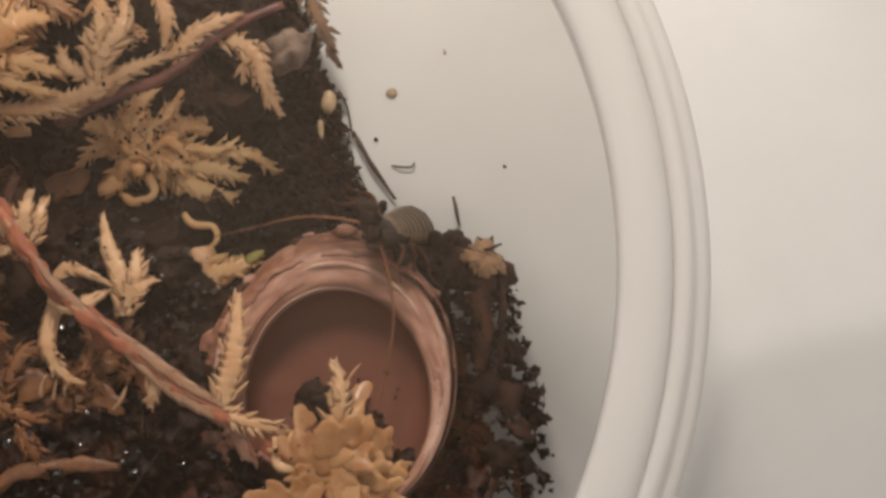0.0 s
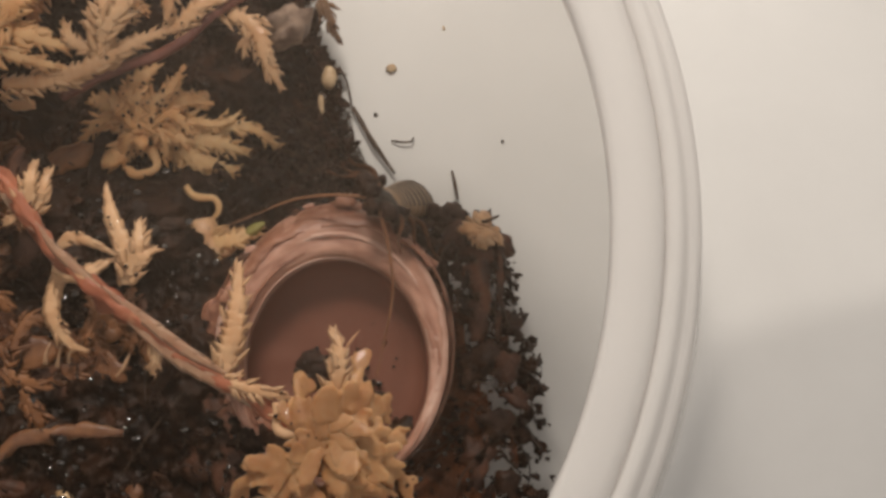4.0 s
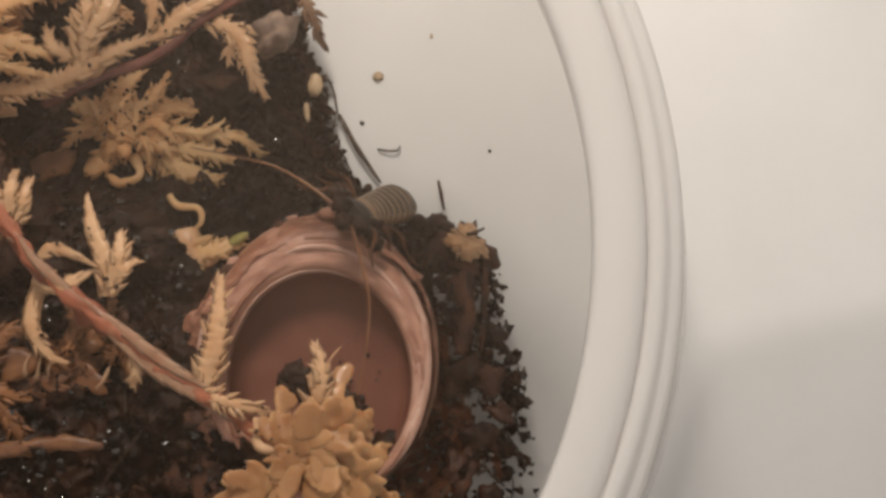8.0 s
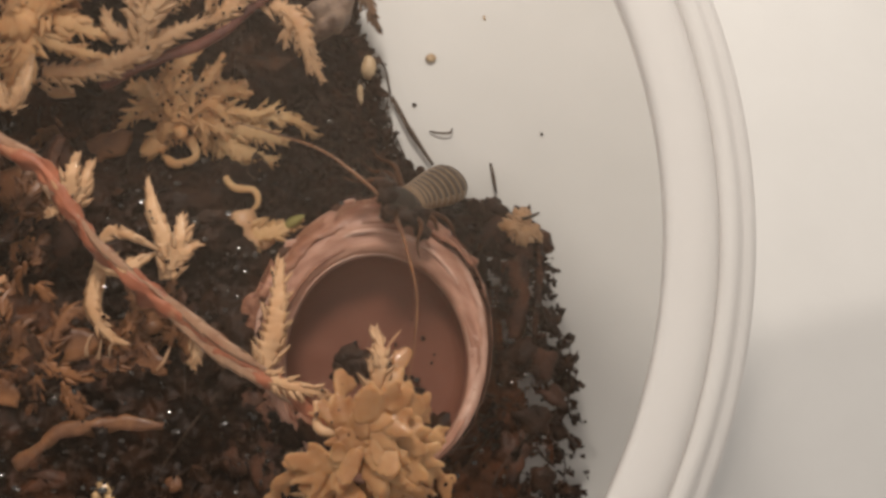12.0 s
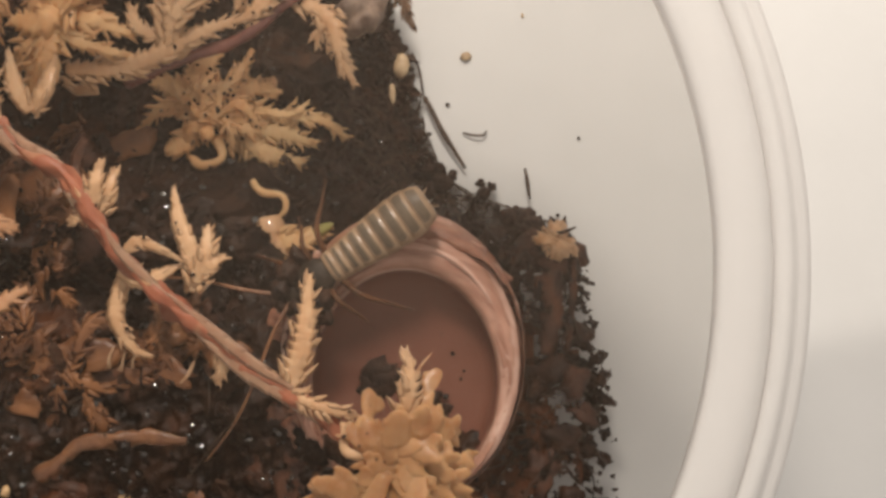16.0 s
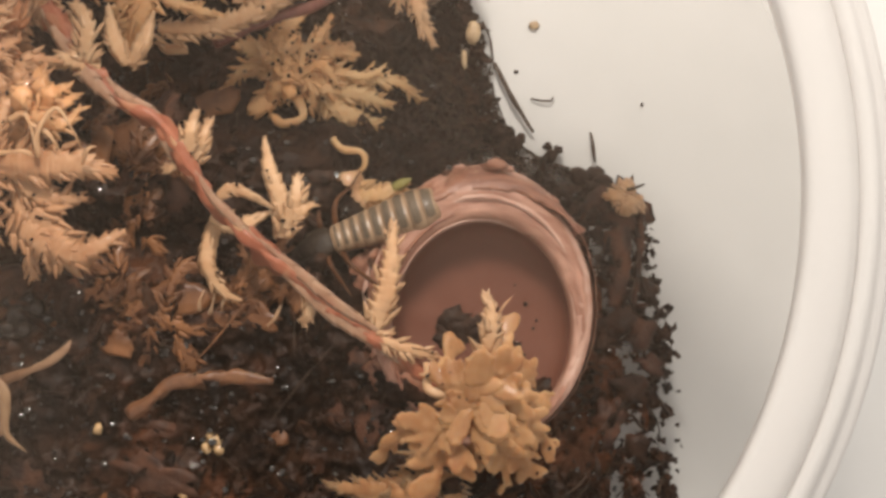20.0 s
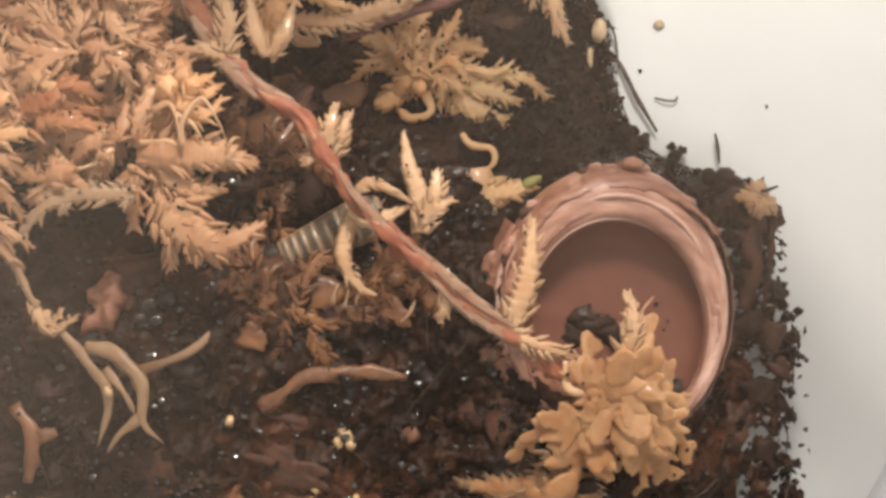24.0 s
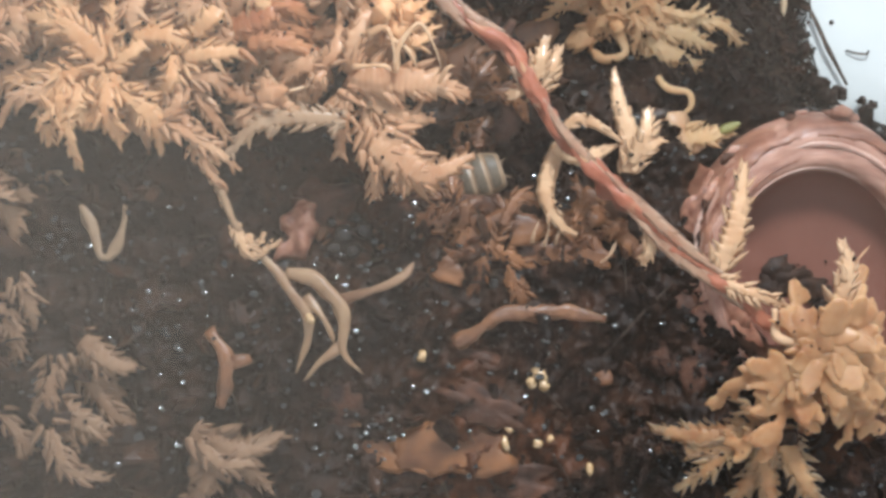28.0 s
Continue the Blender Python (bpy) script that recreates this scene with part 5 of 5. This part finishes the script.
for k, (x, y, s) in enumerate([(7.0, 1.0, 0.55), (7.4, 0.4, 0.6), (6.6, -3.9, 0.7), (7.6, -4.2, 0.5), (7.2, -6.2, 0.6), (6.4, -7.4, 0.7), (7.9, -2.6, 0.4), (6.0, 0.6, 0.6), (7.5, -8.4, 0.5), (8.0, -5.4, 0.4)]):
    flake("dark brown bark flake at the soil edge", (x, y, max(0.1, soil_base(x, y))), s, s * 1.3, 0.3, k * 67, 30 + k, BARK if k % 2 else CRUMB, ((k * 41) % 20 - 10, (k * 29) % 20 - 10), group="edge flakes")
for k, (x, y, z, rx, ry, turn) in enumerate([(-1.6, -5.5, 5.3, 1.3, 0.8, 125), (-0.9, -6.4, 5.0, 1.2, 0.7, 140), (-2.4, -4.9, 5.2, 0.9, 0.6, 110), (-0.2, -7.2, 4.8, 1.1, 0.6, 155), (-2.6, -2.2, 5.0, 1.3, 0.6, 80)]):
    flake("torn red-brown skin flap beside the nut shell", (x, y, z), rx, ry, 0.3, turn, 150 + k * 2.1, SHELL_SKIN, (10, -12), "shell_flap", "nut shell", "torn shell flaps")
flake("wet reddish lump in the dark hollow under the moss", (-15.9, -2.7, soil_height(-15.9, -2.7) + 0.3), 1.3, 0.9, 0.6, 15, 171.3, BARK, (4, -6), "red_lump", "bark")
flake("small wet reddish lump in the dark hollow", (-16.6, -3.7, soil_height(-16.6, -3.7) + 0.2), 1.1, 0.7, 0.5, 70, 176.3, SHELL_SKIN, (-5, 4), "red_lump", "bark")
head("small pale moss scrap at the soil edge", star((6.8, 0.9), 4, 1.0, 200, 10), 3.9, PALE, 0.2, 200, half=0.4, size=0.5, spread=24, split=True, group="")
flake("grey-white mottled stone crumb in the soil", (-0.2, 9.3, 2.3), 1.1, 0.8, 0.7, 20, 3.3, material("grey_mottled_stone", (0.09, 0.05, 0.035), (0.36, 0.25, 0.18), (0.5, 0.7), 1100, 0.8, 4000, spots=((0.04, 0.02, 0.014), 1300, 0.56)), (0, 0), "stone", "stone")
for k, (label, p, s, mt, nm) in enumerate([
        ("flat cream grit chip on the soil", (-5.5, -8.0, 5.9), (0.36, 0.3, 0.14), ROOT, "pebble"), ("golden wet grit grain", (-7.8, -8.0, 6.4), (0.26, 0.3, 0.24), QUARTZ, "pebble"), ("golden wet grit grain", (-7.6, -8.35, 6.4), (0.24, 0.2, 0.2), QUARTZ, "pebble"), ("golden wet grit grain", (-8.05, -8.3, 6.4), (0.2, 0.22, 0.18), QUARTZ, "pebble"),
        ("small pale grit grain", (-11.9, -7.7, 6.5), (0.22, 0.17, 0.16), QUARTZ, "pebble"), ("bright clear quartz grain", (-8.8, -10.4, 7.0), (0.14, 0.26, 0.16), QUARTZ, "pebble"), ("bright clear quartz grain", (-8.7, -9.9, 7.0), (0.12, 0.16, 0.14), QUARTZ, "pebble"), ("bright clear quartz grain", (-7.7, -10.3, 7.0), (0.18, 0.15, 0.14), QUARTZ, "pebble"), ("bright clear quartz grain", (-7.3, -10.1, 7.0), (0.14, 0.12, 0.12), QUARTZ, "pebble"),
        ("small pale grit grain", (-5.9, -11.0, 7.0), (0.14, 0.22, 0.14), QUARTZ, "pebble"), ("bright wet grain on the moss strand", (-15.5, -6.6, 8.9), (0.14, 0.2, 0.12), QUARTZ, "pebble"), ("cream seed husk on the soil edge", (1.15, 7.7, 0.9), (0.32, 0.5, 0.22), SEED, "seed"), ("thin grey seed husk", (0.8, 6.6, 0.9), (0.14, 0.42, 0.12), SEED, "seed"),
        ("cream speck on the tub floor", (3.6, 8.2, 0.1), (0.22, 0.2, 0.08), SEED, "seed"), ("bright orange-tan bead in the moss head", (-5.79, 4.8, 3.4), (0.27, 0.27, 0.26), STAR, "seed"), ("pale husk beside the moss head", (-3.9, 6.9, 1.8), (0.4, 0.32, 0.16), PALE, "seed"), ("pale pointed husk lying on soil", (-10.1, 6.3, 4.0), (0.55, 0.22, 0.16), PALE, "seed"),
        ("small dark crumb on the tub floor", (2.9, 6.3, 0.06), (0.09, 0.07, 0.06), CRUMB, "soil_crumb"), ("small dark crumb on the tub floor", (8.3, -0.5, 0.06), (0.1, 0.13, 0.08), CRUMB, "soil_crumb"), ("small dark crumb on the tub floor", (7.2, 2.0, 0.06), (0.08, 0.08, 0.06), CRUMB, "soil_crumb"), ("small dark crumb on the tub floor", (8.0, 5.0, 0.05), (0.06, 0.07, 0.05), CRUMB, "soil_crumb"), ("small dark crumb on the tub floor", (5.8, 9.8, 0.05), (0.06, 0.1, 0.05), SEED, "soil_crumb")]):
    tagged(part(nm, mesh_of(nm, *moved(lump(k * 1.7, 1.0, 6, 9, 0.45), Matrix.Diagonal((*s, 1))), mt), None, "", at(p) @ pose(0, 0, 0, 0, 0, k * 40 % 90 if nm == "pebble" else 0)), label, nm.replace("_", " "))
for k, (x, y, z, s) in enumerate([(5.8, 1.7, 2.9, 0.5), (6.1, 1.4, 3.2, 0.4), (4.3, 2.8, 0.6, 0.26), (4.2, 3.2, 0.4, 0.2), (4.6, 3.1, 0.4, 0.18), (2.6, 3.2, 1.0, 0.25), (3.1, 3.5, 0.6, 0.22), (2.2, 3.7, 0.9, 0.25), (8.1, -4.3, 2.6, 0.4), (8.3, -4.9, 2.0, 0.35), (8.0, -6.6, 2.7, 0.4), (8.1, -7.6, 2.2, 0.3)]):
    tagged(part("soil_clod", mesh_of("soil_clod", *lump(k + 20.5, 0.8, 7, 10, 0.7), CRUMB), None, "", at((x, y, z)) @ Matrix.Diagonal((s, s, s, 1))), "dark soil clod at the soil edge", "soil", "edge clods")


for k, (x, y, z, s) in enumerate([(5.3, 1.65, 3.2, 0.37), (5.7, 1.3, 3.4, 0.28), (5.6, 0.3, 3.4, 0.37), (5.9, -0.5, 3.4, 0.28), (2.8, 3.1, 2.5, 0.25), (2.3, 2.8, 3.1, 0.22)]):
    tagged(part("soil_clod", mesh_of("soil_clod", *lump(k * 1.3 + 60.5, 0.75, 9, 13, 1.0), CRUMB), None, "", at((x, y, z)) @ Matrix.Diagonal((s, s, s, 1))), "wet dark soil clod lying against the nut shell", "soil", "clods by the shell")
for k, (label, pts, r, mt) in enumerate([("red-brown flat bark strip by the nut shell", [(6.3, -0.3, 3.6), (6.45, -1.2, 3.6), (6.5, -2.4, 3.5)], 0.32, BARK), ("thin dark splinter over the tub floor", [(6.8, 1.2, 4.1), (7.2, 1.25, 4.1), (7.55, 1.4, 4.15)], 0.07, FIBRE), ("short brown bark chip at the soil edge", [(6.4, 0.3, 3.6), (6.85, 0.0, 3.6), (7.3, 0.0, 3.5)], 0.34, BARK)]):
    line = curve_points([Vector(q) - Vector(pts[0]) for q in pts], 0.1)
    tagged(part("bark_sliver", mesh_of("bark_sliver", *tube(line, lambda s, r=r: r * (0.5 + 0.5 * math.sin(math.pi * (0.1 + 0.8 * s))), 8, 0.35, 0.9, k * 1.9), mt), None, "", at(pts[0])), label, "bark")

# ---- the insect ----
def nymph():
    """A young cockroach, its head towards +x and its middle at the origin, in millimetres."""
    root = tagged(new("cockroach_nymph"), "young grey-brown cockroach with pale-edged abdomen plates and a dark head", "insect")
    edges = [-2.25, -1.72, -1.2, -0.7, -0.22, 0.24, 0.66, 1.04, 1.38, 1.68]

    def half(x):
        s = (x + 2.4) / 4.2
        return 0.86 * min(1.0, 0.62 + 2.2 * max(0.0, s)) ** 0.8 * (1 - 0.34 * smooth((s - 0.25) / 0.8))

    for a, b in zip(edges, edges[1:]):
        verts, faces = [], []
        for i, (x, f) in enumerate(((a - 0.06, 0.86), (a, 1.0), ((a + b) / 2, 1.0), (b, 0.97), (b + 0.05, 0.86))):
            w = half(x) * f
            for k in range(16):
                t = 2 * math.pi * k / 16
                verts.append((x, w * math.cos(t), 0.62 * w * math.sin(t)))
        for i in range(4):
            for k in range(16):
                q, r = i * 16 + k, i * 16 + (k + 1) % 16
                faces.append((q, r, r + 16, q + 16))
        faces += [tuple(range(16))[::-1], tuple(range(64, 80))]
        seg = part("segment", mesh_of("segment", verts, faces, BAND), root, "pale-edged abdomen ring")
        verts, faces = [], []
        for i, x in enumerate((a + 0.1, (a + b) / 2, b - 0.1)):
            w = half(x)
            for k in range(9):
                t = radians(90 + (54 if i == 1 else 49) * (k - 4) / 4)
                lift = 1.06 if 0 < k < 8 and i == 1 else 1.02
                verts.append((x, w * lift * math.cos(t), 0.62 * w * lift * math.sin(t)))
        for i in range(2):
            for k in range(8):
                q = i * 9 + k
                faces.append((q, q + 1, q + 10, q + 9))
        part("plate", mesh_of("plate", verts, faces, PLATE), seg, "dark grey back plate")
    part("pronotum", mesh_of("pronotum", *moved(lump(2.2, 0.6, 9, 16, 0.12), turn_scale((2.3, 0, 0.0), (0, 0, 0), (0.82, 0.66, 0.5))), DARK), root, "glossy dark thorax shield")
    head = part("head", mesh_of("head", *moved(lump(3.2, 0.8, 9, 14, 0.08), turn_scale((3.15, 0, -0.15), (0, 0, 0), (0.46, 0.42, 0.36))), DARK), root, "glossy dark head")
    for s in (-1, 1):
        part("eye", mesh_of("eye", *moved(lump(4.2, 1.0, 6, 8, 0.05), turn_scale((3.28, 0.3 * s, -0.05), (0, 0, 0), (0.15, 0.15, 0.17))), WATER), head, "shiny black eye")
        part("cercus", mesh_of("cercus", *tube(curve_points([(-2.2, 0.22 * s, 0.1), (-2.4, 0.3 * s, 0.05), (-2.55, 0.38 * s, 0.0)], 0.06), lambda u: 0.06 * (1 - 0.8 * u), 6), BAND), root, "short pale tail feeler")
        for x, reach, back in ((2.7, 1.1, 0.8), (2.1, 1.3, -0.4), (1.6, 1.7, -1.3)):
            leg = [(x, 0.4 * s, -0.15), (x + 0.25 * back, (0.4 + 0.55 * reach) * s, 0.2), (x + 0.7 * back, (0.4 + reach) * s, -0.3), (x + 1.1 * back, (0.5 + 1.3 * reach) * s, -0.45)]
            part("leg", mesh_of("leg", *tube(curve_points(leg, 0.12), lambda u: 0.13 * (1 - 0.75 * u), 6), LIMB), root, "thin amber leg")
    for k, (x, y, z, r) in enumerate([(2.5, 0.75, 0.1, 0.4), (2.9, -0.7, 0.15, 0.42), (3.3, 0.55, 0.1, 0.38), (3.45, -0.35, 0.2, 0.36), (2.7, 1.25, -0.1, 0.3), (2.3, -1.0, 0.0, 0.32), (3.7, 0.1, -0.1, 0.3)]):
        clump = part("soil_clump", mesh_of("soil_clump", *moved(lump(k * 1.9 + 3, 0.8, 8, 12, 0.9), turn_scale((x, y, z), (0, 0, k), (r, r * 0.85, r))), CRUMB), root, "wet dark soil stuck to the head")
        part("bead", mesh_of("bead", *moved(lump(1, 0.9, 6, 8, 0.1), turn_scale((x + 0.05, y - 0.05, z + 0.75 * r), (0, 0, 0), (0.06, 0.05, 0.05))), GLINT), clump, "tiny water bead")
    feelers = []
    for s in (-1, 1):
        pts = [(0, 0, 0), (1.2, 0.25 * s, 0.35), (2.8, 0.7 * s, 0.5), (4.4, 0.9 * s, 0.3), (6.0, 0.8 * s, 0.1)]
        f = part("antenna", mesh_of("antenna", *tube(curve_points(pts, 0.2), lambda u: 0.07 * (1 - 0.7 * u), 6), ROOT), root, "long reddish thread-like antenna")
        feelers.append((f, s))
    return root, feelers


insect, feelers = nymph()

# seconds, place in millimetres, heading, pitch (head down) and roll in degrees
CRAWL = [
    (0, 4.0, 2.2, 3.9, -148, -72, 8), (3, 4.05, 2.16, 3.9, -148, -72, 8), (6, 4.0, 2.18, 3.95, -148, -72, 8), (8.5, 3.8, 2.3, 4.1, -146, -66, 8), (12.5, 3.5, 2.3, 4.2, -145, -60, 8),
    (13.5, 2.5, 2.1, 5.6, -147, -28, 10), (14.5, 1.9, 2.0, 6.3, -147, 0, 16), (15.3, 1.5, 1.75, 6.6, -147, 2, 16), (15.7, 0.8, 1.15, 6.8, -147, 2, 10), (16, 0.5, 0.85, 6.9, -145, 3, 6), (17, 0.3, 0.6, 6.9, -143, 4, 6), (17.6, 0.1, 0.55, 6.8, -142, 5, 10),
    (18.3, -0.9, 0.3, 6.2, -145, 8, 20), (19.2, -1.5, 0.25, 5.7, -153, 6, 24), (20, -2.2, -0.3, 5.5, -160, 4, 26), (20.6, -2.9, -0.35, 5.3, -168, 0, 28), (21.5, -3.2, -0.48, 5.3, -174, 0, 28),
    (22.3, -5.0, -0.6, 5.3, -176, 0, 18), (23.5, -8.3, -0.9, 5.3, -160, 0, 8), (24.5, -9.3, -1.2, 5.3, -152, 0, 6), (25, -9.9, -1.4, 5.3, -156, 0, 6), (26, -11.3, -1.7, 5.3, -159, 0, 6), (27, -11.7, -1.75, 5.3, -159, 0, 6), (28, -11.75, -1.8, 5.3, -158, 0, 6)]
# seconds, swing and lift of the two feelers in degrees
SWING = [(0, 82, -46, -86, -52), (1.2, 82, -46, -85, -30), (2, 80, -46, -84, 0), (3, 82, -46, -76, -60), (6, 80, -48, -76, -60), (8.5, 70, -40, -80, -20), (12.5, 60, -36, -70, -16), (14.6, 10, 0, -42, -2), (15.5, 16, -2, -40, -4), (17, 24, -6, -10, -4), (18.3, 30, 0, -34, 0), (19.5, 26, 0, -30, 2), (21, 20, 0, -28, 6), (24, 16, 0, -18, 2), (26.5, 30, 0, -10, 0), (28, 16, 0, -12, 0)]


def motions():
    walk(insect, [(t, pose(x * MM, y * MM, z * MM) @ pose(0, 0, 0, 0, 0, turn) @ pose(0, 0, 0, roll, pitch, 0)) for t, x, y, z, turn, pitch, roll in CRAWL])
    for f, s in feelers:
        walk(f, [(t, at((3.5, 0.18 * s, 0.05)) @ pose(0, 0, 0, 0, -(la if s > 0 else lb), a if s > 0 else b)) for t, a, la, b, lb in SWING])


motions()
